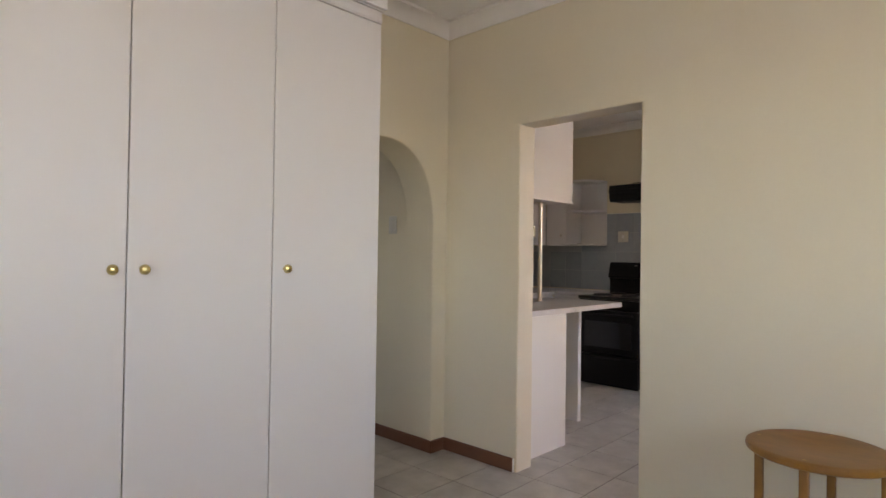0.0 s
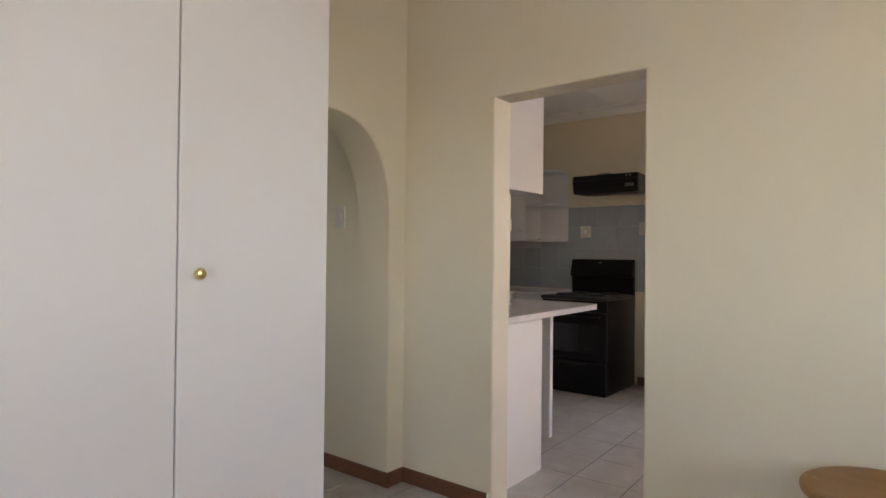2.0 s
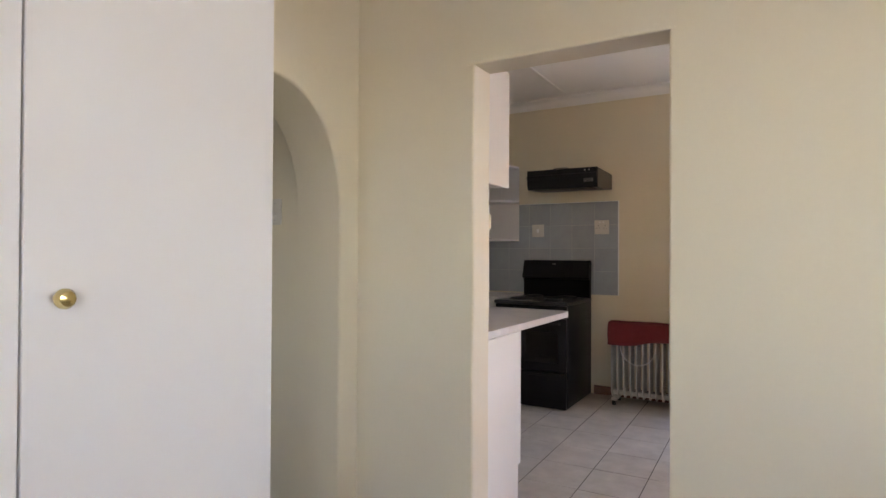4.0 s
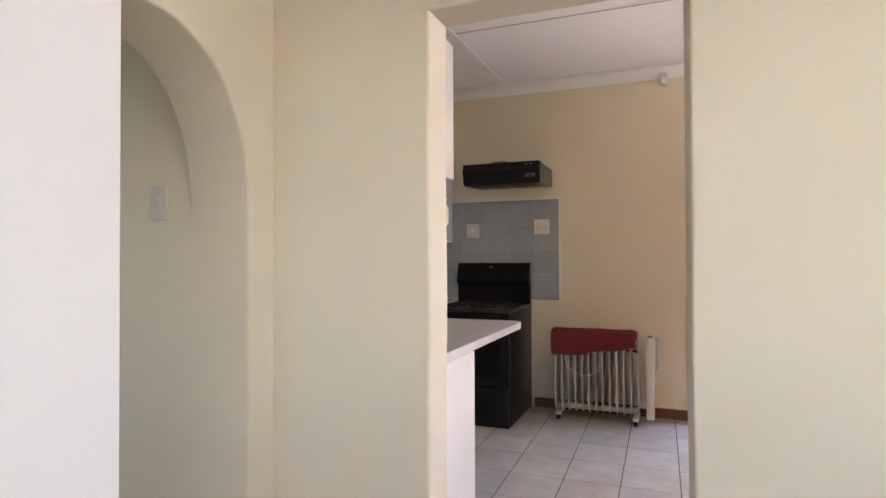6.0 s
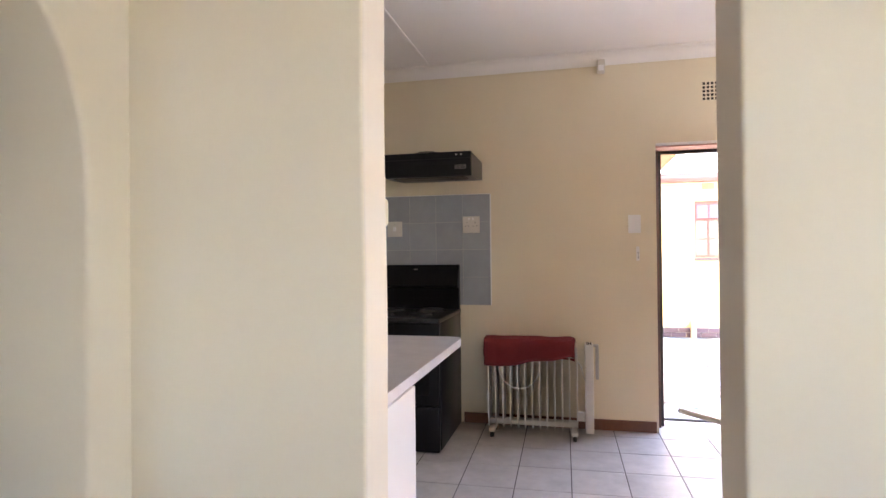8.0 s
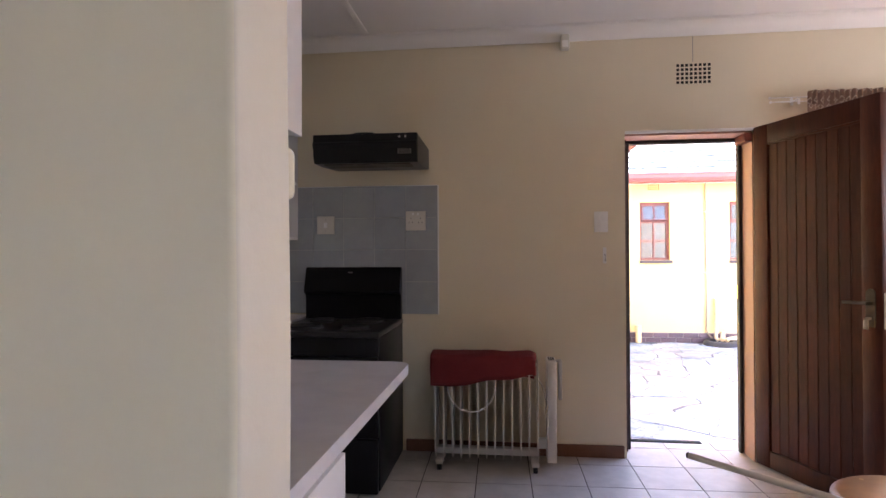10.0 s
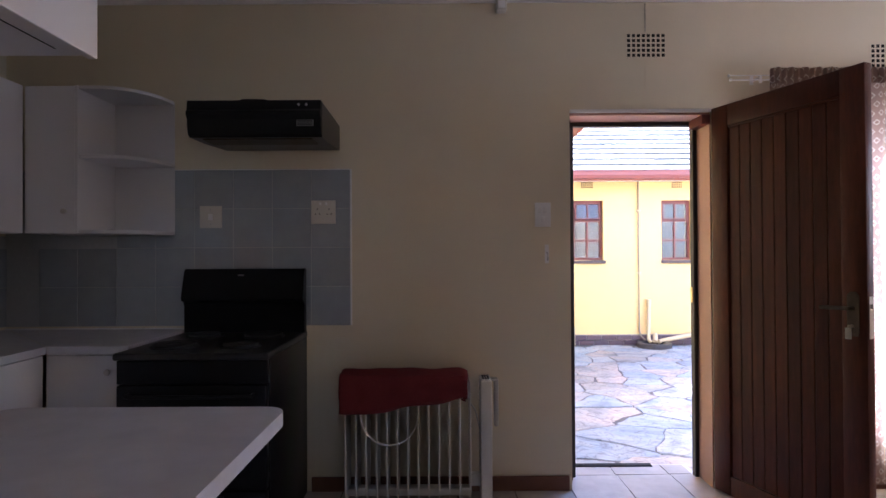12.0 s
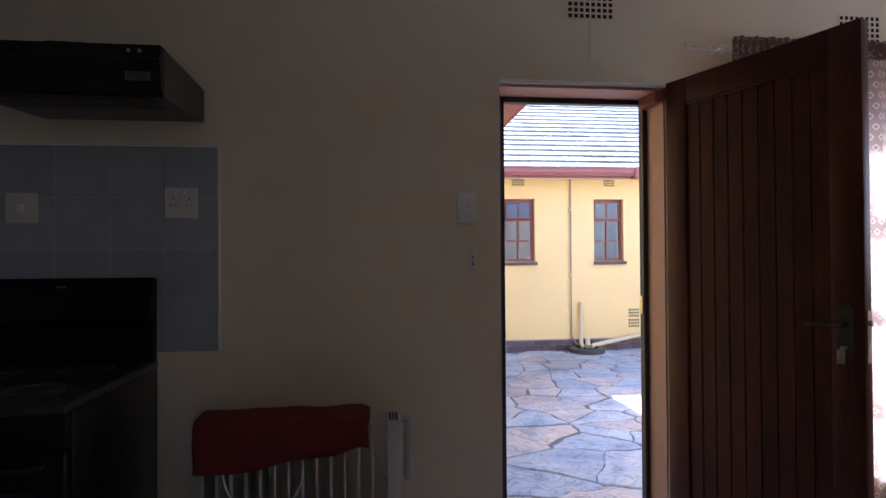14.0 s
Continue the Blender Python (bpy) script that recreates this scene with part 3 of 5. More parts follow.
def steel_window(name, x0, x1, y0, y1, z0, z1, cols, rows, material, sill, face, label, open_top=None):
    """A small-pane window in a wall that runs along x. face: the side (-1 or 1 along y) on which the sill stands out."""
    w = thing(name, ((x0 + x1) / 2, (y0 + y1) / 2, z0), label, "window", "", "structure")
    yc = (y0 + y1) / 2
    b = 0.038
    part("window_frame", boxes((x0, x0 + b, y0, y1, z0, z1), (x1 - b, x1, y0, y1, z0, z1), (x0 + b, x1 - b, y0, y1, z0, z0 + b), (x0 + b, x1 - b, y0, y1, z1 - b, z1)), material, w)
    gx, gz = (x1 - x0 - 2 * b) / cols, (z1 - z0 - 2 * b) / rows
    for i in range(1, cols):
        part("glazing_bar", boxes((x0 + b + i * gx - 0.011, x0 + b + i * gx + 0.011, y0 + 0.006, y1 - 0.006, z0 + b, z1 - b)), material, w)
    for j in range(1, rows):
        t = 0.024 if j == rows - 1 else 0.011
        part("glazing_bar", boxes((x0 + b, x1 - b, y0 + 0.004, y1 - 0.004, z0 + b + j * gz - t, z0 + b + j * gz + t)), material, w)
    for i in range(cols):
        for j in range(rows):
            p = part("pane", boxes((x0 + b + i * gx, x0 + b + (i + 1) * gx, yc - 0.002, yc + 0.002, z0 + b + j * gz, z0 + b + (j + 1) * gz)), GLASS, w)
            p.visible_shadow = False
    if sill:
        ys = (y0 - 0.12, y0 + 0.0) if face < 0 else (y1, y1 + 0.12)
        part("window_sill", boxes((x0 - 0.05, x1 + 0.05, ys[0], ys[1], z0 - 0.045, z0 - 0.003), bevel=0.004), SILL, w, "dark tiled window sill")
    return w


steel_window("window_1", KX0, KX1, 0.10, 0.15, KZ0, KZ1, 4, 4, WINFRAME, True, 1, "red-painted steel kitchen window behind a curtain")

# unseen opening added round the south lounge lamp
steel_window("window_2", 0.4, 2.0, LY - 0.14, LY - 0.09, 1.15, 2.25, 4, 3, WINFRAME, False, -1, "unseen red-painted steel lounge window")
steel_window("window_3", -3.45, -2.55, -5.70, -5.65, 1.05, 1.5, 2, 2, WINFRAME, False, -1, "red-painted steel passage window")


def side_window(name, x, y0, y1, z0, z1, label):
    """A steel window in a wall that runs along y."""
    w = steel_window(name, 0, y1 - y0, -0.025, 0.025, z0, z1, 4, 3, WINFRAME, False, -1, label)
    w.matrix_basis = Matrix.Translation((x, (y0 + y1) / 2, z0)) @ Matrix.Rotation(math.pi / 2, 4, "Z")


side_window("window_4", LX + 0.11, -6.4, -4.4, 1.15, 2.25, "unseen red-painted steel lounge window")
# made-up window, out of view, that holds the kitchen fill lamp
side_window("window_5", XR + 0.11, -1.25, -0.45, 1.2, 2.2, "unseen red-painted steel side window added for the fill lamp")


def curtain():
    t = thing("curtain", (1.35, -0.08, 0.05), "brown curtain with pale diamonds drawn across the window", "curtain")
    bm = bmesh.new()
    uvl = bm.loops.layers.uv.new("UVMap")
    x0, x1, z0, z1 = 1.03, 2.62, 0.05, 2.215
    nx, nz = 150, 24
    g = []
    for j in range(nz + 1):
        z = z0 + (z1 - z0) * j / nz
        row = []
        for i in range(nx + 1):
            u = i / nx
            x = x0 + (x1 - x0) * u
            gather = 0.022 + 0.012 * math.sin(x * 3.1)
            fold = gather * math.sin(x * 46 + 0.9 * math.sin(x * 7) + 0.25 * math.sin(z * 3))
            row.append((bm.verts.new((x + 0.004 * math.sin(z * 5 + i), -0.075 + fold, z + 0.004 * math.sin(i * 0.35))), (u * 2.6, z)))
        g.append(row)
    for j in range(nz):
        for i in range(nx):
            q = (g[j][i], g[j][i + 1], g[j + 1][i + 1], g[j + 1][i])
            f = bm.faces.new([a[0] for a in q])
            for lp, a in zip(f.loops, q):
                lp[uvl].uv = a[1]
    part("cloth", bm, CURTAIN, t, "", True)
    # ruffled heading
    bm = bmesh.new()
    uvl = bm.loops.layers.uv.new("UVMap")
    g = []
    for j in range(4):
        row = []
        for i in range(nx * 2 + 1):
            x = x0 - 0.005 + (x1 - x0 + 0.01) * i / (nx * 2)
            row.append((bm.verts.new((x, -0.108 + 0.010 * math.sin(x * 210 + math.sin(x * 37)) * (1.2 - j * 0.2), z1 - 0.075 + 0.028 * j + 0.003 * math.sin(x * 90))), (x * 1.6, z1 + 0.02 * j)))
        g.append(row)
    for j in range(3):
        for i in range(nx * 2):
            q = (g[j][i], g[j][i + 1], g[j + 1][i + 1], g[j + 1][i])
            f = bm.faces.new([a[0] for a in q])
            for lp, a in zip(f.loops, q):
                lp[uvl].uv = a[1]
    part("heading", bm, CURTAIN, t, "gathered curtain heading", True)
    r = thing("curtain_rail", (1.7, -0.05, 2.19), "double metal curtain rail on brackets, whitened for its glint", "curtain rail")
    # plain white, not metal: stands in for the rods' bright glint
    steel = mat("rail_glint_white", (0.86, 0.85, 0.83), 0.25, stain=0.03)
    part("rail", rod(bmesh.new(), (0.838, -0.045, 2.202), (2.75, -0.045, 2.202), 0.0036, 12), steel, r, "", True)
    part("rail", rod(bmesh.new(), (0.824, -0.088, 2.166), (2.75, -0.088, 2.166), 0.0036, 12), steel, r, "", True)
    for x in (0.98, 2.65):
        part("bracket", boxes((x - 0.007, x + 0.007, -0.094, -0.0005, 2.180, 2.185), (x - 0.007, x + 0.007, -0.094, -0.088, 2.150, 2.180), (x - 0.009, x + 0.009, -0.005, -0.0005, 2.165, 2.215)), WHITE_P, r)
    for x, y, z in ((0.838, -0.045, 2.202), (0.824, -0.088, 2.166)):
        part("end_stop", rod(bmesh.new(), (x - 0.004, y, z), (x + 0.004, y, z), 0.008, 12), WHITE_P, r, "small round end stop", True)


curtain()

# ---- outside ----
GZ = -0.12                     # yard level
HW = 5.70                      # opposite house's wall


def flat_ground():
    bm = bmesh.new()
    s = 400
    vs = [bm.verts.new(p) for p in ((-s, KO + 0.0, GZ - 0.012), (s, KO + 0.0, GZ - 0.012), (s, s, GZ - 0.012), (-s, s, GZ - 0.012))]
    bm.faces.new(vs)
    struct("ground", bm, JOINT, "grey cement ground under the paving", "ground")
    bm = bmesh.new()
    vs = [bm.verts.new(p) for p in ((-s, -s, -0.25), (s, -s, -0.25), (s, KO, -0.25), (-s, KO, -0.25))]
    bm.faces.new(vs)
    struct("ground_south", bm, JOINT, "bare ground round the house", "ground")


flat_ground()


def opposite_house():
    h = thing("opposite_house", (2.2, HW, GZ), "single-storey yellow house with slate-tiled roof across the yard", "house")
    w1 = (1.30, 1.755, 1.165, 2.075)
    w2 = (2.645, 3.10, 1.165, 2.075)
    zt = 2.40
    X0, X1 = 0.05, 8.0
    part("wall", boxes(
        (X0, w1[0], HW, HW + 0.23, 0.035, zt), (w1[1], w2[0], HW, HW + 0.23, 0.035, zt), (w2[1], X1, HW, HW + 0.23, 0.035, zt),
        (w1[0], w1[1], HW, HW + 0.23, 0.035, w1[2]), (w1[0], w1[1], HW, HW + 0.23, w1[3], zt),
        (w2[0], w2[1], HW, HW + 0.23, 0.035, w2[2]), (w2[0], w2[1], HW, HW + 0.23, w2[3], zt)), YELLOW, h)
    # near-black blue paints the shade of the room behind the panes
    dark = mat("room_shade", (0.045, 0.055, 0.075), 0.9, stain=0.2)
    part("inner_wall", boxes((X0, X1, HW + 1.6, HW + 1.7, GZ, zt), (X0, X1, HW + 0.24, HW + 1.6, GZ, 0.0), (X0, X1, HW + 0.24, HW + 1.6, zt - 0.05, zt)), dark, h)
    for k, (a, b, c, d) in enumerate((w1, w2)):
        w = part("window_frame", boxes((a, a + 0.035, HW + 0.07, HW + 0.12, c, d), (b - 0.035, b, HW + 0.07, HW + 0.12, c, d), (a + 0.035, b - 0.035, HW + 0.07, HW + 0.12, c, c + 0.035), (a + 0.035, b - 0.035, HW + 0.07, HW + 0.12, d - 0.035, d)), WINFRAME, h)
        mx = (a + b) / 2
        z1, z2 = c + 0.30, c + 0.60
        part("mullion", boxes((mx - 0.011, mx + 0.011, HW + 0.075, HW + 0.115, c + 0.035, z2)), WINFRAME, w)
        part("transom", boxes((a + 0.035, b - 0.035, HW + 0.072, HW + 0.118, z1 - 0.011, z1 + 0.011)), WINFRAME, w)
        part("transom", boxes((a + 0.035, b - 0.035, HW + 0.068, HW + 0.122, z2 - 0.012, z2 + 0.012)), WINFRAME, w)
        # the top light, pushed a little open on the first window
        tilt = 0.10 if k == 0 else 0.0
        sash = bmesh.new()
        box(sash, a + 0.04, a + 0.054, HW + 0.055, HW + 0.085, z2 + 0.02, d - 0.04)
        box(sash, b - 0.054, b - 0.04, HW + 0.055, HW + 0.085, z2 + 0.02, d - 0.04)
        box(sash, a + 0.054, b - 0.054, HW + 0.055, HW + 0.085, z2 + 0.02, z2 + 0.034)
        box(sash, a + 0.054, b - 0.054, HW + 0.055, HW + 0.085, d - 0.054, d - 0.04)
        box(sash, mx - 0.010, mx + 0.010, HW + 0.056, HW + 0.084, z2 + 0.034, d - 0.054)
        hingem = Matrix.Translation((0, HW + 0.07, d - 0.04)) @ Matrix.Rotation(tilt * -1.6, 4, "X") @ Matrix.Translation((0, -HW - 0.07, -d + 0.04))
        bmesh.ops.transform(sash, matrix=hingem, verts=sash.verts)
        part("top_sash", sash, WINFRAME, w)
        for xa, xb in ((a + 0.035, mx), (mx, b - 0.035)):
            for za, zb in ((c + 0.035, z1), (z1, z2)):
                part("pane", boxes((xa, xb, HW + 0.094, HW + 0.098, za, zb)), GLASS, w)
            tp = boxes((xa, xb, HW + 0.068, HW + 0.072, z2 + 0.03, d - 0.05))
            bmesh.ops.transform(tp, matrix=hingem, verts=tp.verts)
            part("pane", tp, GLASS, w)
        part("sill", boxes((a - 0.006, b + 0.03, HW - 0.045, HW + 0.07, c - 0.05, c - 0.004), bevel=0.004), SILL, h, "dark tiled sill")
    for x0, x1, z0, z1 in ((1.42, 1.605, 2.262, 2.362), (2.80, 2.965, 2.258, 2.36), (3.16, 3.33, 0.33, 0.465), (3.16, 3.33, 0.18, 0.315)):
        air_brick(None, x0, x1, z0, z1, HW, YELLOW, 6, 3, h)
    # fascia, gutter and soffit
    ye = HW - 0.42
    part("soffit", boxes((X0, 3.14, ye + 0.02, HW + 0.1, zt - 0.040, zt - 0.030)), CEIL_LINE, h)
    part("fascia", boxes((X0, 3.14, ye, ye + 0.022, zt - 0.075, zt + 0.085), bevel=0.003), FASCIA, h, "red-painted fascia board")
    gut = prism([(ye - 0.107, zt + 0.058), (ye - 0.107, zt + 0.048), (ye - 0.10, zt + 0.044), (ye - 0.10, zt - 0.005), (ye - 0.075, zt - 0.050), (ye - 0.004, zt - 0.050), (ye - 0.004, zt - 0.045), (ye - 0.072, zt - 0.045), (ye - 0.094, zt - 0.003), (ye - 0.094, zt + 0.058)], X0, 3.04, "x")
    part("gutter", gut, FASCIA, h, "red-painted metal gutter")
    part("gutter_end", boxes((3.04, 3.14, ye - 0.13, ye + 0.03, zt - 0.085, zt + 0.075), bevel=0.01), FASCIA, h)
    # roof of overlapping tiles
    roof = part("roof", prism([(ye - 0.02, zt + 0.055), (ye + 4.2, zt + 0.055 + 4.22 * 0.52), (ye + 8.4, zt + 0.055), (ye + 8.4, zt - 0.02), (ye, zt - 0.02)], X0 - 1.5, X1, "x"), SLATE, h)
    slope = math.atan(0.52)
    rng = random.Random(4)
    course, tw = 0.262, 0.33
    tile = bmesh.new()
    box(tile, 0, tw - 0.006, 0, course * 1.16, 0, 0.034, bevel=0.003, seg=1)
    me = bpy.data.meshes.new("roof_tile")
    tile.to_mesh(me)
    tile.free()
    me.materials.append(ROOFTILE)
    for r in range(17):
        off = (r % 2) * tw / 2 + rng.uniform(-0.03, 0.03)
        for c in range(18):
            x = 0.0 + off + c * tw
            if x > 5.0:
                continue
            ob = new("roof_tile", me)
            y = ye - 0.05 + r * course * math.cos(slope)
            z = zt + 0.062 + (y - (ye - 0.02)) * 0.52
            ob.parent = roof
            ob.matrix_local = Matrix.Translation(Vector((x, y, z)) - ORIGIN[roof]) @ Matrix.Rotation(slope - 0.085 + rng.uniform(-0.012, 0.012), 4, "X")
    # plinth of dark bricks
    part("plinth_backing", boxes((X0, X1, HW - 0.012, HW + 0.23, GZ - 0.05, 0.034)), MORTAR, h)
    b = bmesh.new()
    box(b, 0, 0.215, -0.022, 0, 0, 0.066, bevel=0.004, seg=1)
    me = bpy.data.meshes.new("brick")
    b.to_mesh(me)
    b.free()
    me.materials.append(BRICK)
    for r in range(2):
        for c in range(17):
            ob = new("brick", me)
            ob.parent = h
            ob.location = Vector((X0 + 0.2 + c * 0.226 + r * 0.113, HW - 0.012, GZ + 0.001 + r * 0.076)) - ORIGIN[h]
    return h


def air_brick(name, x0, x1, z0, z1, y, material, nx, nz, parent=None, label=""):
    """A wall vent: a lattice over a black sheet that paints the shade in its square holes. Faces -y, stands 6 mm proud
    of y.
    """
    if parent is None:
        t = thing(name, ((x0 + x1) / 2, y, z0), label, "air vent")
        lat_parent = t
    else:
        t = part("vent", boxes((x0, x1, y - 0.0017, y - 0.0005, z0, z1)), BLACKGAP, parent)
        lat_parent = t
    bm = bmesh.new()
    px, pz = (x1 - x0) / nx, (z1 - z0) / nz
    for i in range(nx + 1):
        w = px * 0.17
        box(bm, x0 + i * px - w, x0 + i * px + w, y - 0.0032, y - 0.0018, z0, z1)
    for j in range(nz + 1):
        w = pz * 0.17
        for i in range(nx):
            box(bm, x0 + i * px + px * 0.17, x0 + (i + 1) * px - px * 0.17, y - 0.0032, y - 0.0018, z0 + j * pz - w, z0 + j * pz + w)
    part("lattice", bm, material, lat_parent)
    if parent is None:
        part("cavity", boxes((x0, x1, y - 0.0017, y - 0.0005, z0, z1)), BLACKGAP, t)
    return t


opposite_house()


def drain_pipes():
    d = thing("drain_gully", (2.42, HW - 0.17, GZ), "dark round cement drain gully on the paving", "drain")
    part("basin", lathe([(0.25, -0.01), (0.25, 0.055), (0.235, 0.07), (0.17, 0.07), (0.15, 0.02)], (2.42, HW - 0.27, GZ), (0, 0, 1), 24), mat("wet_cement", (0.045, 0.042, 0.045), 0.5, grain=0.2), d, "", True)
    p = thing("waste_pipe", (2.29, HW - 0.05, 0), "thin grey-brown downpipe running up the yellow wall", "pipe")
    part("pipe", tube([(2.285, HW - 0.03, 2.37), (2.285, HW - 0.03, 1.2), (2.285, HW - 0.03, 0.1), (2.30, HW - 0.05, 0.02), (2.34, HW - 0.12, -0.03)], 0.0125), mat("grey_brown_pipe", (0.30, 0.25, 0.18), 0.6, stain=0.2), p)
    for z in (0.95, 1.9):
        part("clip", boxes((2.255, 2.315, HW - 0.052, HW - 0.0005, z, z + 0.025), bevel=0.003), PIPE, p)
    p = thing("stub_pipe", (2.43, HW - 0.08, 0), "short cream plastic pipe standing in the gully", "pipe")
    part("pipe", tube([(2.425, HW - 0.05, 0.56), (2.42, HW - 0.07, 0.3), (2.395, HW - 0.12, 0.06), (2.38, HW - 0.16, -0.02), (2.40, HW - 0.20, -0.055)], 0.027, 14), PIPE, p, "", True)
    part("collar", rod(bmesh.new(), (2.425, HW - 0.052, 0.50), (2.425, HW - 0.05, 0.57), 0.033, 14), PIPE, p)
    p = thing("branch_pipe", (2.9, HW - 0.1, 0), "cream plastic waste pipe sloping along the wall", "pipe")
    part("pipe", tube([(3.60, HW - 0.07, 0.135), (3.3, HW - 0.08, 0.085), (2.75, HW - 0.12, -0.015), (2.60, HW - 0.14, -0.04), (2.52, HW - 0.18, -0.055)], 0.033, 14), PIPE, p, "", True)
    part("elbow", tube([(2.50, HW - 0.09, 0.05), (2.49, HW - 0.13, 0.0), (2.46, HW - 0.2, -0.05)], 0.036, 14), PIPE, p, "", True)
    p = thing("corner_post", (1.27, HW - 0.1, GZ), "short cream pipe stub beside the brick plinth", "pipe")
    part("pipe", rod(bmesh.new(), (1.25, HW - 0.09, GZ), (1.25, HW - 0.09, 0.12), 0.045, 14), PIPE, p, "", True)
    part("cap", rod(bmesh.new(), (1.25, HW - 0.09, 0.12), (1.25, HW - 0.09, 0.15), 0.05, 14), PIPE, p, "", True)


drain_pipes()


def yard_wing():
    """The house's own wing west of the back door, whose eave shows at the top of the doorway."""
    w = thing("house_wing", (-1.5, 3, GZ), "yellow wing of the house with a red-painted eave", "house")
    part("wall", boxes((-0.25, -0.03, KO + 0.005, HW - 0.001, GZ, 2.40)), YELLOW, w)
    part("fascia", boxes((0.58, 0.602, KO + 0.45, HW - 0.53, 2.40, 2.56), bevel=0.003), FASCIA, w, "red-painted eave board")
    part("soffit", boxes((-0.03, 0.58, KO + 0.45, HW - 0.53, 2.405, 2.42)), FASCIA, w, "red-painted soffit")
    # runs on out of view past the eave to block a sun gap
    part("roof", prism([(0.66, 2.565), (-3.6, 4.8), (-7.0, 3.0), (-7.0, 2.6)], KO + 0.45, HW - 0.30, "y"), SLATE, w)
    # unseen roof; its eave is kept short so more sky light enters
    m = thing("main_roof", (0, -3, 2.9), "slate roof over the rooms walked through", "roof")
    part("slope", prism([(KO + 0.14, 2.66), (-3.4, 4.6), (-7.6, 2.56), (-7.6, 2.9 - 0.1), (-7.4, 2.82), (KO, 2.82)], -5, 4.2, "x"), SLATE, m)
    part("fascia", boxes((-0.02, 4.2, KO + 0.12, KO + 0.14, 2.52, 2.66)), FASCIA, m)
    struct("wall_yard_east", boxes((6.5, 6.7, KO, HW, GZ, 2.0)), YELLOW, "yellow yard wall", "wall")


yard_wing()


def flagstones():
    """Crazy paving: irregular stones cut from a jittered grid by half-planes, each a raised slab."""
    rng = random.Random(11)
    pave = struct("pavement", boxes((-0.02, 6.45, KO + 0.03, HW - 0.03, GZ - 0.011, GZ - 0.005)), mat("paving_joint", (0.13, 0.125, 0.128), 0.9, grain=0.3, grain_scale=24, stain=0.3, stain_scale=3, bump=0.5), "crazy paving of grey and pinkish flagstones", "paving")
    ORIGIN[pave] = Vector()
    x0, x1, y0, y1 = 0.0, 5.0, KO + 0.05, HW - 0.05
    cell, flat = 0.42, 1.35         # stones lie longer along the wall
    seeds = []
    nx, ny = int((x1 - x0) / cell) + 1, int((y1 - y0) * flat / cell) + 1
    for i in range(-1, nx + 1):
        for j in range(-1, ny + 1):
            if rng.random() < 0.2:
                continue
            seeds.append(Vector((x0 + (i + 0.5 + rng.uniform(-0.46, 0.46)) * cell, y0 * flat + (j + 0.5 + rng.uniform(-0.46, 0.46)) * cell)))
    for s in seeds:
        poly = [Vector(p) for p in ((x0, y0 * flat), (x1, y0 * flat), (x1, y1 * flat), (x0, y1 * flat))]
        near = sorted(seeds, key=lambda q: (q - s).length)[1:18]
        for q in near:
            mid, nrm = (s + q) / 2, (q - s).normalized()
            gap = 0.004 + 0.022 * rng.random() ** 3
            out = []
            for a, b in zip(poly, poly[1:] + poly[:1]):
                da, db = (a - mid).dot(nrm) + gap, (b - mid).dot(nrm) + gap
                if da <= 0:
                    out.append(a)
                if (da < 0) != (db < 0):
                    out.append(a + (b - a) * (da / (da - db)))
            poly = out
            if len(poly) < 3:
                break
        if len(poly) < 3 or not (x0 <= s.x <= x1 and y0 * flat <= s.y <= y1 * flat):
            continue
        bm = bmesh.new()
        ring = []
        for a, b in zip(poly, poly[1:] + poly[:1]):
            a, b = Vector((a.x, a.y / flat)), Vector((b.x, b.y / flat))
            k = max(1, min(6, int((b - a).length / 0.055)))
            for u in range(k):
                p = a + (b - a) * (u / k)
                w = 0.045 if u else 0.012
                ring.append(p + Vector((w * noise.noise(Vector((p.x * 6, p.y * 6, 1))) + rng.uniform(-0.004, 0.004), w * noise.noise(Vector((p.x * 6, p.y * 6, 7))) + rng.uniform(-0.004, 0.004))))
        c = sum(ring, Vector((0, 0))) / len(ring)
        tz = rng.uniform(-0.003, 0.004)
        inner = [bm.verts.new((c.x + (p.x - c.x) * 0.975, c.y + (p.y - c.y) * 0.975, GZ + 0.001 + tz + rng.uniform(-0.002, 0.002))) for p in ring]
        mid_ = [bm.verts.new((p.x, p.y, GZ - 0.002)) for p in ring]
        bot = [bm.verts.new((p.x, p.y, GZ - 0.010)) for p in ring]
        n = len(ring)
        bm.faces.new(inner)
        for i in range(n):
            bm.faces.new((mid_[i], mid_[(i + 1) % n], inner[(i + 1) % n], inner[i]))
            bm.faces.new((bot[i], bot[(i + 1) % n], mid_[(i + 1) % n], mid_[i]))
        part("flagstone", bm, PAVER, pave)


# ---- lounge things ----
CX, CY = -0.93, -4.24          # wardrobe's face and end


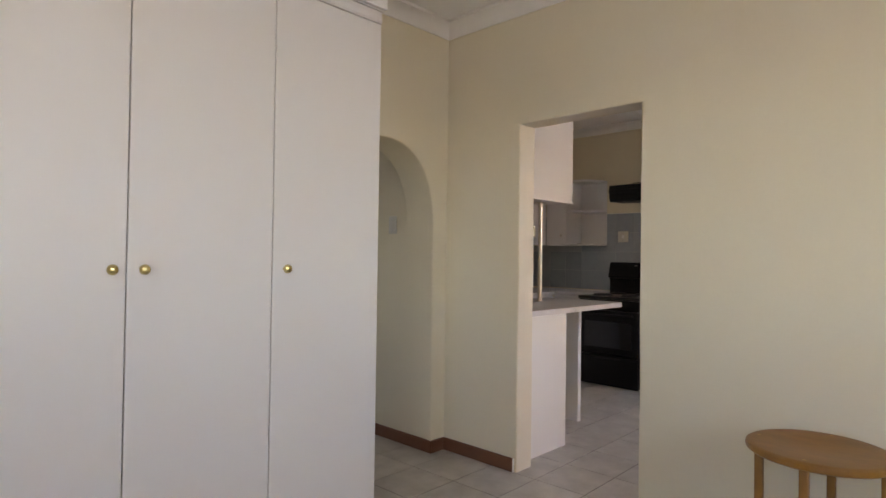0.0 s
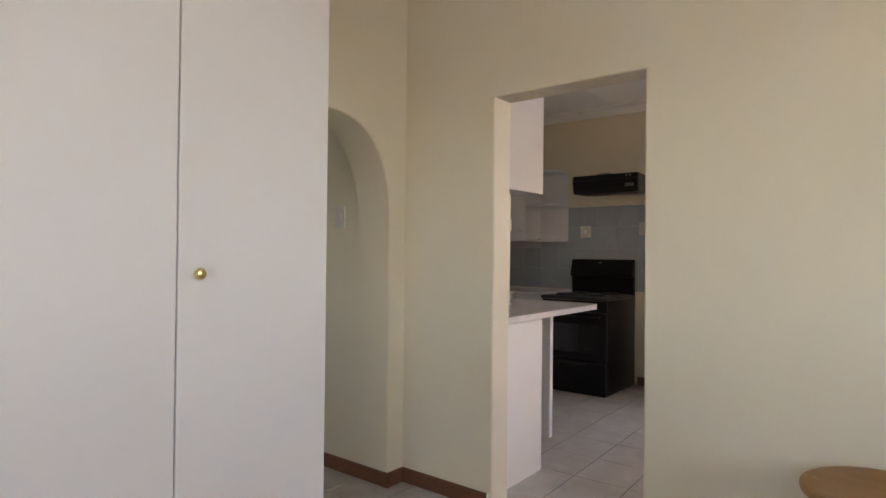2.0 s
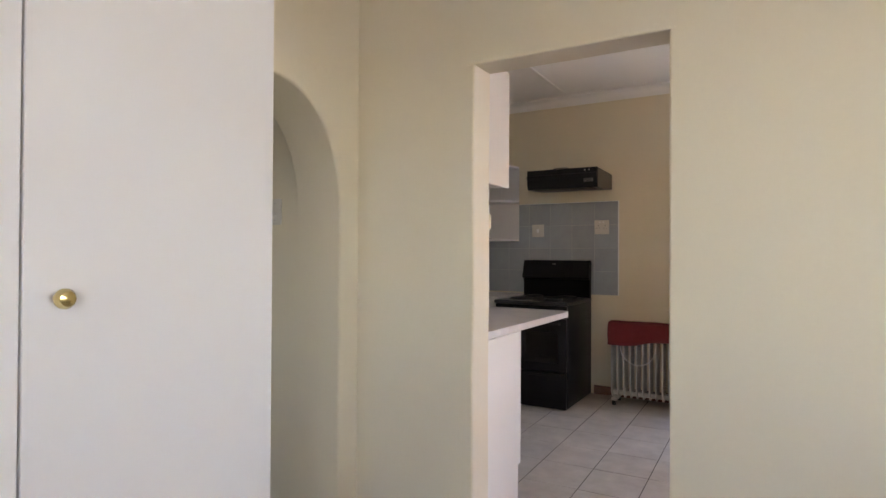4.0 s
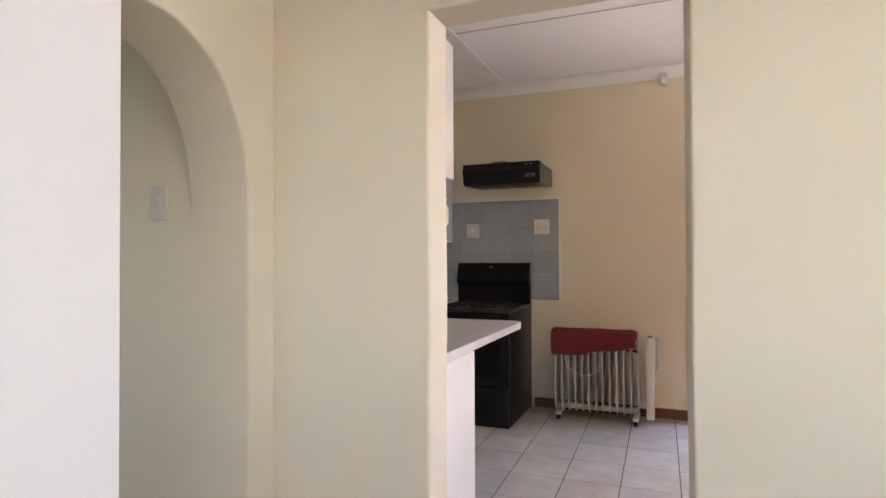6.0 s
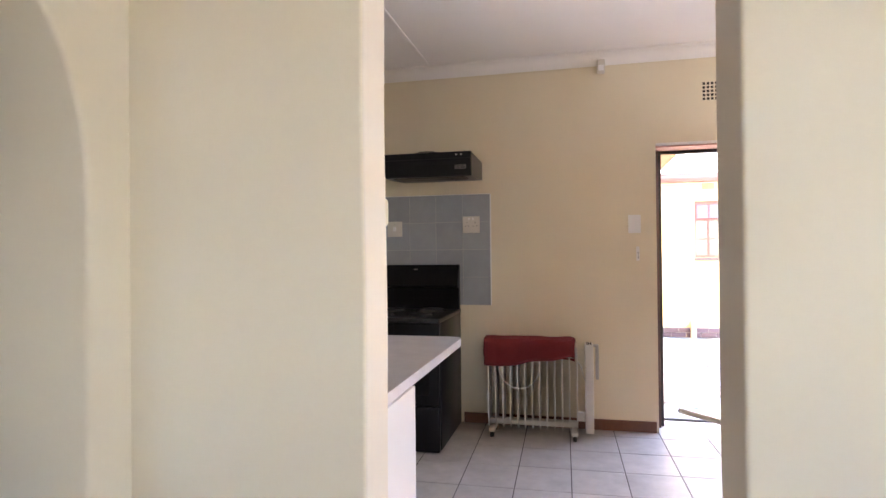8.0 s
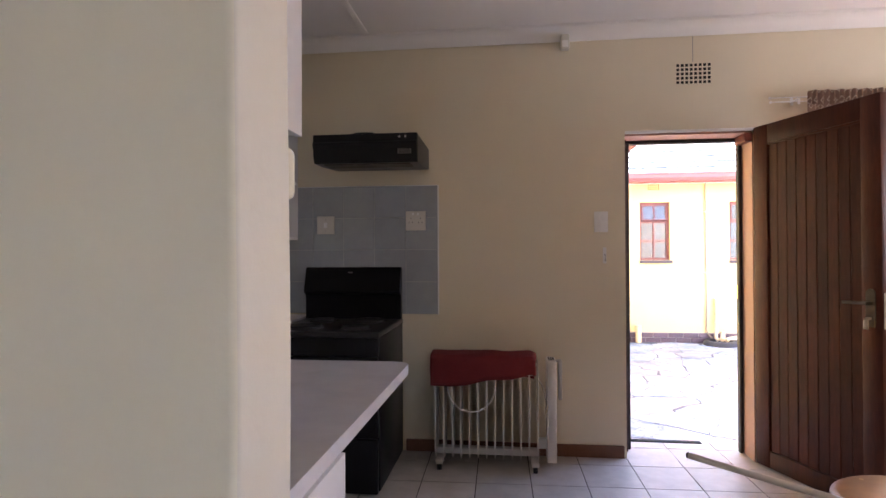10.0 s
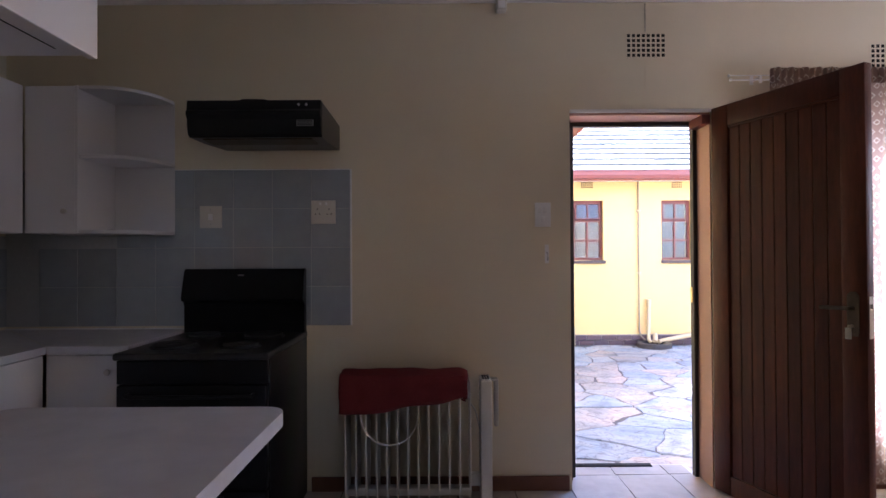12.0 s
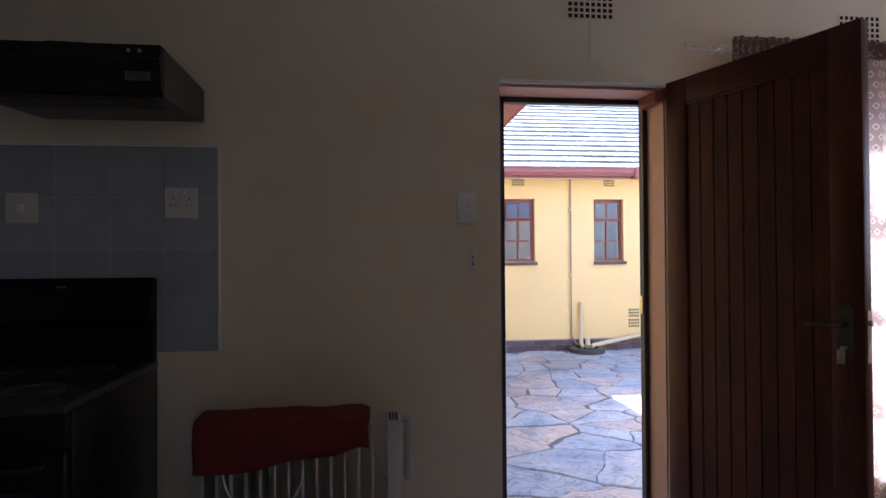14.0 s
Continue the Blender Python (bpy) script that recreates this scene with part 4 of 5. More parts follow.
def wardrobe():
    w = thing("wardrobe", (-1.24, -5.2, 0), "tall built-in white wardrobe with brass knobs", "wardrobe")
    yend = -6.72
    part("carcass", boxes((A0 + 0.002, CX - 0.021, yend, CY, 0.0, 2.28)), MELAMINE, w)
    part("plinth", boxes((CX - 0.060, CX - 0.0215, yend, CY - 0.003, 0.0, 0.07)), MELAMINE, w)
    edges = [CY, -4.743, -5.237, -5.731, -6.225, -6.72]
    knob_at = {0: -4.693, 1: -5.192, 2: -5.283, 3: -6.18, 4: -6.27}
    for i, (a, b) in enumerate(zip(edges, edges[1:])):
        d = part("door", boxes((CX - 0.018, CX, b + 0.002, a - (0.002 if i else 0.0), 0.075, 2.225), bevel=0.0015, seg=1), MELAMINE, w)
        part("knob", lathe([(0.006, 0), (0.006, 0.012), (0.012, 0.016), (0.0165, 0.024), (0.0165, 0.029), (0.012, 0.036), (0.004, 0.039)], (CX, knob_at[i], 1.168), (1, 0, 0)), BRASS, d, "round brass knob", True)
        part("upper_door", boxes((CX + 0.006, CX + 0.026, b + 0.0015, a + (0.012 if i == 0 else -0.0015), 2.286, 2.665), bevel=0.0015, seg=1), MELAMINE, w)
    part("moulding", prism([(CX - 0.018, 2.228), (CX + 0.003, 2.228), (CX + 0.006, 2.238), (CX + 0.002, 2.262), (CX + 0.002, 2.279), (CX - 0.018, 2.279)], yend, CY, "y"), MELAMINE, w, "thin moulded rail")
    part("upper_carcass", boxes((A0 + 0.002, CX + 0.004, yend, CY + 0.012, 2.2835, CZ - 0.09)), MELAMINE, w)
    # black sheet over the white carcass paints the shade between the doors
    part("gap_lining", boxes((CX - 0.0205, CX - 0.0185, yend + 0.01, CY - 0.01, 0.08, 2.22)), SEAM, w, "dark sheet painting the shade in the door gaps")


wardrobe()


def round_table(name, cx, cy, r, z, label, turn=0.0):
    s = thing(name, (cx, cy, 0), label, "stool")
    # the seat is dished: a worn hollow inside a rounded rim
    hollow = [(r * k, z - 0.010 * math.cos(k * math.pi / 1.7) ** 2) for k in (0.80, 0.65, 0.5, 0.35, 0.2, 0.05)]
    part("top", lathe([(r - 0.010, z - 0.028), (r - 0.002, z - 0.022), (r, z - 0.014), (r - 0.002, z - 0.006), (r - 0.010, z - 0.001), (r * 0.9, z)] + hollow, (cx, cy, 0), (0, 0, 1), 56), STOOL, s, "", True)
    for k in range(4):
        a = turn + k * math.pi / 2
        lx, ly = cx + (r - 0.038) * math.cos(a), cy + (r - 0.038) * math.sin(a)
        leg = boxes((lx - 0.014, lx + 0.014, ly - 0.014, ly + 0.014, 0.0, z - 0.0275), bevel=0.005)
        part("leg", leg, STOOL, s, "", True)
        part("dowel", rod(bmesh.new(), (lx, ly, z - 0.004), (lx, ly, z + 0.0006), 0.006, 12), PALE_WOOD, s, "pale dowel end")
    return s


round_table("round_stool", 0.550, -3.470, 0.228, 0.577, "round honey-varnished wooden stool against the cream wall", -0.02)


def switch_plate(name, at, axis, w, h, label, kind, material=None):
    """An electrical plate; axis: the way it faces ('y-', 'x+' ...). kind: rocker, double socket, blank."""
    material = material or PLASTIC
    t = thing(name, at, label, "wall switch" if kind != "socket" else "wall socket")
    ax = {"y-": (Vector((1, 0, 0)), Vector((0, -1, 0))), "x+": (Vector((0, 1, 0)), Vector((1, 0, 0)))}[axis]
    u, n = ax
    m = Matrix(((u.x, n.x, 0, at[0]), (u.y, n.y, 0, at[1]), (0, 0, 1, at[2]), (0, 0, 0, 1)))

    def put(nm, bm, mt, lb=""):
        bmesh.ops.transform(bm, matrix=m, verts=bm.verts)
        return part(nm, bm, mt, t, lb, True)
    put("plate", boxes((-w / 2, w / 2, 0.0006, 0.009, -h / 2, h / 2), bevel=0.003), material)
    if kind == "rocker":
        put("rocker", boxes((-0.012, 0.012, 0.009, 0.014, -0.017, 0.017), bevel=0.003), WHITE_P if name == "stove_switch" else PLASTIC)
        for z in (-h * 0.32, h * 0.32):
            put("screw", rod(bmesh.new(), (0, 0.0085, z), (0, 0.0095, z), 0.003, 10), GREY_P)
    elif kind == "socket":
        for x in (-0.031, 0.031):
            # dark discs on the plate paint the shade in the pin holes
            for dx, dz in ((0, 0.016), (-0.011, -0.010), (0.011, -0.010)):
                put("pin_hole", rod(bmesh.new(), (x + dx, 0.0085, dz), (x + dx, 0.0093, dz), 0.0034, 10), SEAM)
        for x in (-0.016, 0.016):
            put("rocker", boxes((x - 0.006, x + 0.006, 0.009, 0.013, 0.036, 0.052), bevel=0.002), WHITE_P)
    elif kind == "keypad":
        put("rocker", boxes((-0.025, -0.003, 0.009, 0.014, 0.008, 0.045), bevel=0.003), WHITE_P)
        put("rocker", boxes((0.003, 0.025, 0.009, 0.014, 0.008, 0.045), bevel=0.003), WHITE_P)
        put("rocker", boxes((-0.011, 0.011, 0.009, 0.014, -0.040, -0.008), bevel=0.003), WHITE_P)
    return t


switch_plate("light_switch", (-1.932, AJ1, 1.431), "y-", 0.076, 0.118, "cream light switch on the passage wall", "rocker")
switch_plate("wall_socket", (-1.322, -0.009, 1.491), "y-", 0.13, 0.125, "cream double socket on blue-grey wall tiles", "socket")
switch_plate("stove_switch", (-1.924, -0.009, 1.468), "y-", 0.118, 0.118, "cream stove isolator switch on wall tiles", "rocker")
switch_plate("kitchen_switch", (-0.148, 0.0, 1.472), "y-", 0.085, 0.13, "white triple light switch beside the back door", "keypad", WHITE_P)
_jb = thing("jamb_switch", (DL, -3.05, 1.37), "cream plastic switch box overhanging the doorway's plaster edge", "switch box")
part("box", boxes((DL - 0.085, DL - 0.002, P1 + 0.0006, P1 + 0.024, 1.345, 1.412), bevel=0.010, seg=3), PLASTER, _jb, "", True)
part("push", rod(bmesh.new(), (DL - 0.038, P1 + 0.024, 1.377), (DL - 0.038, P1 + 0.027, 1.377), 0.009, 14), WHITE_P, _jb)


def small_wall_things():
    t = thing("wall_hook", (-0.127, -0.001, 1.26), "small white hook screwed to the wall", "hook")
    part("plate", boxes((-0.138, -0.116, -0.006, -0.0006, 1.212, 1.312), bevel=0.002), WHITE_P, t)
    part("hook", tube([(-0.127, -0.006, 1.27), (-0.127, -0.03, 1.262), (-0.127, -0.034, 1.24), (-0.127, -0.026, 1.228)], 0.004), GREY_P, t)
    t = thing("motion_sensor", (-0.366, -0.03, 2.58), "small cream alarm sensor under the cornice", "sensor")
    part("body", boxes((-0.394, -0.338, -0.055, -0.0006, 2.555, 2.648), bevel=0.010, seg=3), PLASTIC, t, "", True)
    part("lens", boxes((-0.385, -0.347, -0.060, -0.0545, 2.565, 2.605), bevel=0.002), WHITE_P, t)
    air_brick("air_vent", 0.308, 0.520, 2.315, 2.447, 0.0, PLASTER_K, 8, 5, None, "square-holed air vent in the beige wall")
    air_brick("air_vent", 1.622, 1.834, 2.252, 2.384, 0.0, PLASTER_K, 8, 5, None, "beige square-holed air vent above the curtain")
    c = thing("conduit", (0.41, -0.005, 2.3), "thin surface cable painted over above the door", "cable")
    part("cable", boxes((0.4095, 0.4125, -0.0022, -0.0006, 2.455, 2.612)), MORTAR, c)
    part("cable", boxes((0.4095, 0.4125, -0.0022, -0.0006, KDH + 0.10, 2.31)), PLASTER_K, c)


small_wall_things()

# ---- kitchen ----


def wall_tiles():
    """Glazed tiles behind the stove and the worktops, on the outer and the west wall."""
    back = struct("splashback", boxes((XL + 0.001, -1.178, -0.0055, -0.0008, 0.886, 1.719), (XL + 0.0008, XL + 0.0055, -2.4, -0.006, 0.886, 1.37)), WALLGROUT, "blue-grey glazed wall tiles with pale joints", "wall tiles")
    ORIGIN[back] = Vector()
    tw, g = 0.2085, 0.004
    full = bmesh.new()
    box(full, 0, tw - g, -0.0035, 0, 0, tw - g, bevel=0.0012, seg=1)
    me = bpy.data.meshes.new("wall_tile")
    full.to_mesh(me)
    full.free()
    me.materials.append(WALLTILE)
    for r in range(4):
        z = 0.889 + r * tw
        for c in range(9):
            x = -1.390 - c * tw
            if x + 0.01 < XL:
                continue
            if r >= 2 and x + tw < -2.42:
                continue
            ob = new("wall_tile", me)
            ob.parent = back
            ob.location = (x + g, -0.0057, z)
    for r in range(2):
        for c in range(10):
            ob = new("wall_tile", me)
            ob.parent = back
            ob.matrix_local = Matrix.Translation((XL + 0.0057, -0.21 - c * tw, 0.889 + r * tw)) @ Matrix.Rotation(math.pi / 2, 4, "Z")
    struct("trim_tile_edge", boxes((-1.1795, -1.172, -0.0105, -0.0008, 0.886, 1.721), (-2.14, -1.1797, -0.0105, -0.0008, 1.7195, 1.724)), WHITE_P, "white tile edging strip", "tile trim")


wall_tiles()


def stove():
    x0, x1, yb, yf, z = -2.035, -1.405, -0.045, -0.725, 0.862
    s = thing("electric_stove", ((x0 + x1) / 2, -0.36, 0), "black freestanding electric stove with a raised back panel", "stove")
    part("body", boxes((x0, x1, yf + 0.035, yb, 0.012, z - 0.03), bevel=0.004), BLACK, s, "", True)
    for x in (x0 + 0.05, x1 - 0.05):
        for y in (yf + 0.09, yb - 0.05):
            part("foot", rod(bmesh.new(), (x, y, 0.0), (x, y, 0.035), 0.018, 12), RUBBER, s)
    part("hob", boxes((x0 - 0.004, x1 + 0.004, yf - 0.012, yb, z - 0.030, z), bevel=0.008, seg=3), mat("dusty_hob_enamel", (0.016, 0.014, 0.013), 0.34, grain=0.3, grain_scale=30, stain=0.5, stain_scale=12), s, "dusty black hob", True)
    for cx, cy, r in ((x0 + 0.17, yf + 0.17, 0.09), (x1 - 0.17, yf + 0.17, 0.075), (x0 + 0.17, yb - 0.19, 0.075), (x1 - 0.17, yb - 0.19, 0.09)):
        part("hob_plate", lathe([(r + 0.012, 0), (r + 0.012, 0.004), (r, 0.006), (r, 0.014), (r - 0.006, 0.017), (0.028, 0.016), (0.026, 0.013)], (cx, cy, z), (0, 0, 1), 28), PLATE, s, "solid iron hob plate", True)
    # the back panel: a slanted control board over a stem
    prof = [(yb, z), (yb, 1.188), (yb - 0.030, 1.192), (yb - 0.045, 1.180), (yb - 0.085, 1.045), (yb - 0.080, 1.030), (yb - 0.052, 1.018), (yb - 0.045, 1.0), (yb - 0.045, z)]
    bp = part("back_panel", bevel_all(prism(prof, x0 + 0.002, x1 - 0.002, "x"), 0.004), BLACK, s, "", True)
    slope = Vector((0, -0.040, -0.135)).normalized()
    nrm = Vector((0, -0.135, 0.040)).normalized()
    c = Vector((-1.735, yb - 0.045, 1.180)) + slope * 0.022
    b = bmesh.new()
    box(b, -0.016, 0.016, -0.004, 0.004, 0.0, 0.0012)
    bmesh.ops.transform(b, matrix=Matrix.Translation(c) @ Matrix.Rotation(math.atan2(0.135, 0.040) , 4, "X"), verts=b.verts)
    part("badge", b, INK, bp, "small grey badge")
    # oven front
    d = part("oven_door", boxes((x0 + 0.006, x1 - 0.006, yf, yf + 0.034, 0.30, z - 0.135), bevel=0.006), BLACK, s, "", True)
    part("oven_glass", boxes((x0 + 0.07, x1 - 0.07, yf - 0.003, yf + 0.001, 0.37, 0.62), bevel=0.001), mat("oven_glass", (0.006, 0.006, 0.007), 0.06, stain=0), d, "dark oven window")
    part("handle", tube([(x0 + 0.06, yf, 0.69), (x0 + 0.06, yf - 0.03, 0.69), (x0 + 0.09, yf - 0.042, 0.69), (x1 - 0.09, yf - 0.042, 0.69), (x1 - 0.06, yf - 0.03, 0.69), (x1 - 0.06, yf, 0.69)], 0.009), BLACK_M, d, "", True)
    part("front_rail", boxes((x0 + 0.004, x1 - 0.004, yf + 0.006, yf + 0.036, z - 0.130, z - 0.033), bevel=0.004), BLACK, s, "", True)
    dr = part("warming_drawer", boxes((x0 + 0.006, x1 - 0.006, yf, yf + 0.034, 0.006, 0.292), bevel=0.006), BLACK, s, "", True)
    part("grip", boxes((x0 + 0.18, x1 - 0.18, yf - 0.012, yf + 0.001, 0.262, 0.278), bevel=0.004), BLACK_M, dr)


stove()


def extractor_hood():
    x0, x1 = -1.842, -1.236
    h = thing("extractor_hood", (-1.54, -0.25, 1.81), "black wall-mounted cooker hood above the stove", "cooker hood")
    prof = [(-0.0006, 1.825), (-0.0006, 1.955), (-0.485, 1.966), (-0.488, 1.925), (-0.498, 1.915), (-0.499, 1.90), (-0.484, 1.880), (-0.486, 1.850), (-0.472, 1.812), (-0.455, 1.803), (-0.30, 1.806)]
    shell = mat("hood_shell_enamel", (0.040, 0.033, 0.030), 0.32, stain=0.2, stain_scale=9)
    b = part("body", prism([(-0.0006, 1.825), (-0.0006, 1.955), (-0.452, 1.965), (-0.452, 1.8035), (-0.30, 1.806)], x0, x1, "x"), shell, h, "dark brown enamelled shell", True)
    part("front", bevel_all(prism([(-0.4525, 1.9652)] + prof[2:10] + [(-0.4525, 1.803)], x0 - 0.001, x1 + 0.001, "x"), 0.002, 1), BLACK_M, h, "black moulded plastic front", True)
    part("filter", boxes((x0 + 0.05, x1 - 0.05, -0.435, -0.305, 1.797, 1.8035)), AGED, b, "greasy metal filter")
    for x in (-1.335, -1.300):
        part("button", rod(bmesh.new(), (x, -0.484, 1.945), (x, -0.490, 1.945), 0.006, 12), GREY_P, b)
    pl = part("rating_label", boxes((-1.345, -1.268, -0.4895, -0.4835, 1.848, 1.876), bevel=0.001), INK, b, "grey label with unreadable lines")
    for i in range(4):
        part("line", boxes((-1.340, -1.273, -0.4905, -0.4896, 1.852 + i * 0.006, 1.8545 + i * 0.006)), BLACK_M, pl)
    part("cable", tube([(-1.62, -0.46, 1.966), (-1.60, -0.45, 1.978), (-1.55, -0.44, 1.980), (-1.50, -0.45, 1.976), (-1.48, -0.46, 1.966)], 0.004), BLACK_M, h, "loop of black cable")


extractor_hood()


def cabinet_knob(at, way, parent):
    part("knob", lathe([(0.005, 0), (0.005, 0.010), (0.010, 0.014), (0.014, 0.020), (0.012, 0.027), (0.004, 0.030)], at, way, 16), CHROME, parent, "steel knob", True)


def wall_cabinets():
    z0, z1 = 1.372, 2.085
    yf, xf = -0.33, -2.695
    c = thing("wall_cabinet", (-2.56, -0.15, z0), "white wall cabinet beside the open shelves", "kitchen cabinet", "kitchen wall cabinets")
    part("body", boxes((xf + 0.001, -2.437, yf + 0.019, -0.0115, z0, z1)), MELAMINE_K, c)
    d = part("door", boxes((xf + 0.004, -2.452, yf, yf + 0.018, z0 + 0.002, z1 - 0.002), bevel=0.002), MELAMINE_K, c)
    part("edge_panel", boxes((-2.4505, -2.437, yf - 0.001, yf + 0.019, z0, z1)), MELAMINE_K, c)
    cabinet_knob((-2.492, yf, 1.478), (0, -1, 0), d)
    # rounded open end shelves
    s = thing("corner_shelf", (-2.3, -0.15, z0), "white open end shelf unit with rounded shelves", "shelf", "kitchen wall cabinets")

    def quarter():
        a = [(-2.4365, -0.012), (-2.4365, yf + 0.005), (-2.34, yf + 0.005)]
        for k in range(1, 10):
            t = k / 10 * math.pi / 2
            a.append((-2.34 + 0.217 * math.sin(t), -0.05 + (yf + 0.055) * math.cos(t)))
        return a + [(-2.118, -0.05), (-2.118, -0.012)]
    for z in (z0, 1.735, z1 - 0.016):
        part("shelf", prism(quarter(), z, z + 0.016, "z"), MELAMINE_K, s)
    part("back", boxes((-2.4365, -2.118, -0.0115, -0.0098, z0 + 0.0165, z1 - 0.0165)), MELAMINE_K, s)
    part("stain", lathe([(0.036, 0), (0.030, 0.004), (0.012, 0.006)], (-2.335, -0.215, z0 + 0.0162), (0, 0, 1), 14), DIRT, s, "dark rusty ring left on the shelf")
    # cabinets along the west wall
    ys = [-0.335, -0.78, -1.22, -1.66]
    for a, b in zip(ys, ys[1:]):
        c = thing("wall_cabinet", (-2.87, (a + b) / 2, z0), "white wall cabinet along the kitchen's end wall", "kitchen cabinet", "kitchen wall cabinets")
        part("body", boxes((XL + 0.012, xf - 0.019, b + 0.001, a - 0.001, z0, z1)), MELAMINE_K, c)
        d = part("door", boxes((xf - 0.018, xf, b + 0.002, a - 0.002, z0 + 0.002, z1 - 0.002), bevel=0.002), MELAMINE_K, c)
        cabinet_knob((xf, b + 0.05, 1.478), (1, 0, 0), d)


wall_cabinets()


def base_units():
    zt = 0.872
    xf, yf = -2.42, -0.585
    c = thing("base_cabinet", (-2.2, -0.3, 0), "white base cabinet beside the black stove", "kitchen cabinet", "kitchen base cabinets")
    part("body", boxes((xf + 0.001, -2.045, yf + 0.019, -0.012, 0.10, zt - 0.033)), MELAMINE_K, c)
    part("plinth", boxes((xf + 0.001, -2.045, yf + 0.06, yf + 0.075, 0.0, 0.0995)), MELAMINE_K, c)
    d = part("door", boxes((xf + 0.008, -2.048, yf, yf + 0.018, 0.105, zt - 0.042), bevel=0.002), MELAMINE_K, c)
    cabinet_knob((-2.135, yf, 0.760), (0, -1, 0), d)
    ys = [-0.59, -1.03, -1.47, -1.91, -2.35]
    for a, b in zip(ys, ys[1:]):
        c = thing("base_cabinet", (-2.72, (a + b) / 2, 0), "white base cabinet under the long worktop", "kitchen cabinet", "kitchen base cabinets")
        part("body", boxes((XL + 0.012, xf - 0.019, b + 0.001, a - 0.001, 0.10, zt - 0.033)), MELAMINE_K, c)
        part("plinth", boxes((xf - 0.075, xf - 0.06, b + 0.001, a - 0.001, 0.0, 0.0995)), MELAMINE_K, c)
        d = part("door", boxes((xf - 0.018, xf, b + 0.002, a - 0.002, 0.105, zt - 0.042), bevel=0.002), MELAMINE_K, c)
        cabinet_knob((xf, b + 0.05, 0.62), (1, 0, 0), d)
    w = thing("worktop", (-2.6, -0.6, zt), "grey-white laminate corner worktop", "worktop")
    top = prism([(XL + 0.011, -0.0115), (XL + 0.011, -2.36), (xf + 0.022, -2.36), (xf + 0.022, yf - 0.022), (-2.043, yf - 0.022), (-2.043, -0.0115)], zt - 0.032, zt, "z")
    part("slab", bevel_all(top, 0.008, 3), LAMINATE, w, "", True)
    part("sealant", boxes((XL + 0.0115, -2.05, -0.019, -0.0112, zt - 0.002, zt + 0.006), bevel=0.002), WHITE_P, w, "white sealant along the wall tiles")
    way = Vector((XL + 0.04, -0.03, 0)) - Vector((xf + 0.016, yf - 0.016, 0))
    strip = boxes((0.0, way.length, -0.004, 0.004, 0.0, 0.0012))
    bmesh.ops.transform(strip, matrix=Matrix.Translation((xf + 0.016, yf - 0.016, zt + 0.0002)) @ Matrix.Rotation(math.atan2(way.y, way.x), 4, "Z"), verts=strip.verts)
    part("joint_strip", strip, CHROME, w, "thin metal strip over the corner joint")
    b = thing("sink", (-2.75, -1.15, zt), "steel sink set into the worktop", "sink")
    part("rim", prism([(-2.95, -0.85), (-2.95, -1.45), (-2.52, -1.45), (-2.52, -0.85)], zt + 0.0005, zt + 0.006, "z"), CHROME, b)
    # no hollow here: a flat grey plate paints the bowl's shade
    part("bowl", boxes((-2.90, -2.57, -1.40, -0.90, zt + 0.0062, zt + 0.009), bevel=0.002), GREY_P, b, "flat grey plate painted as the sink's shaded bowl")


base_units()


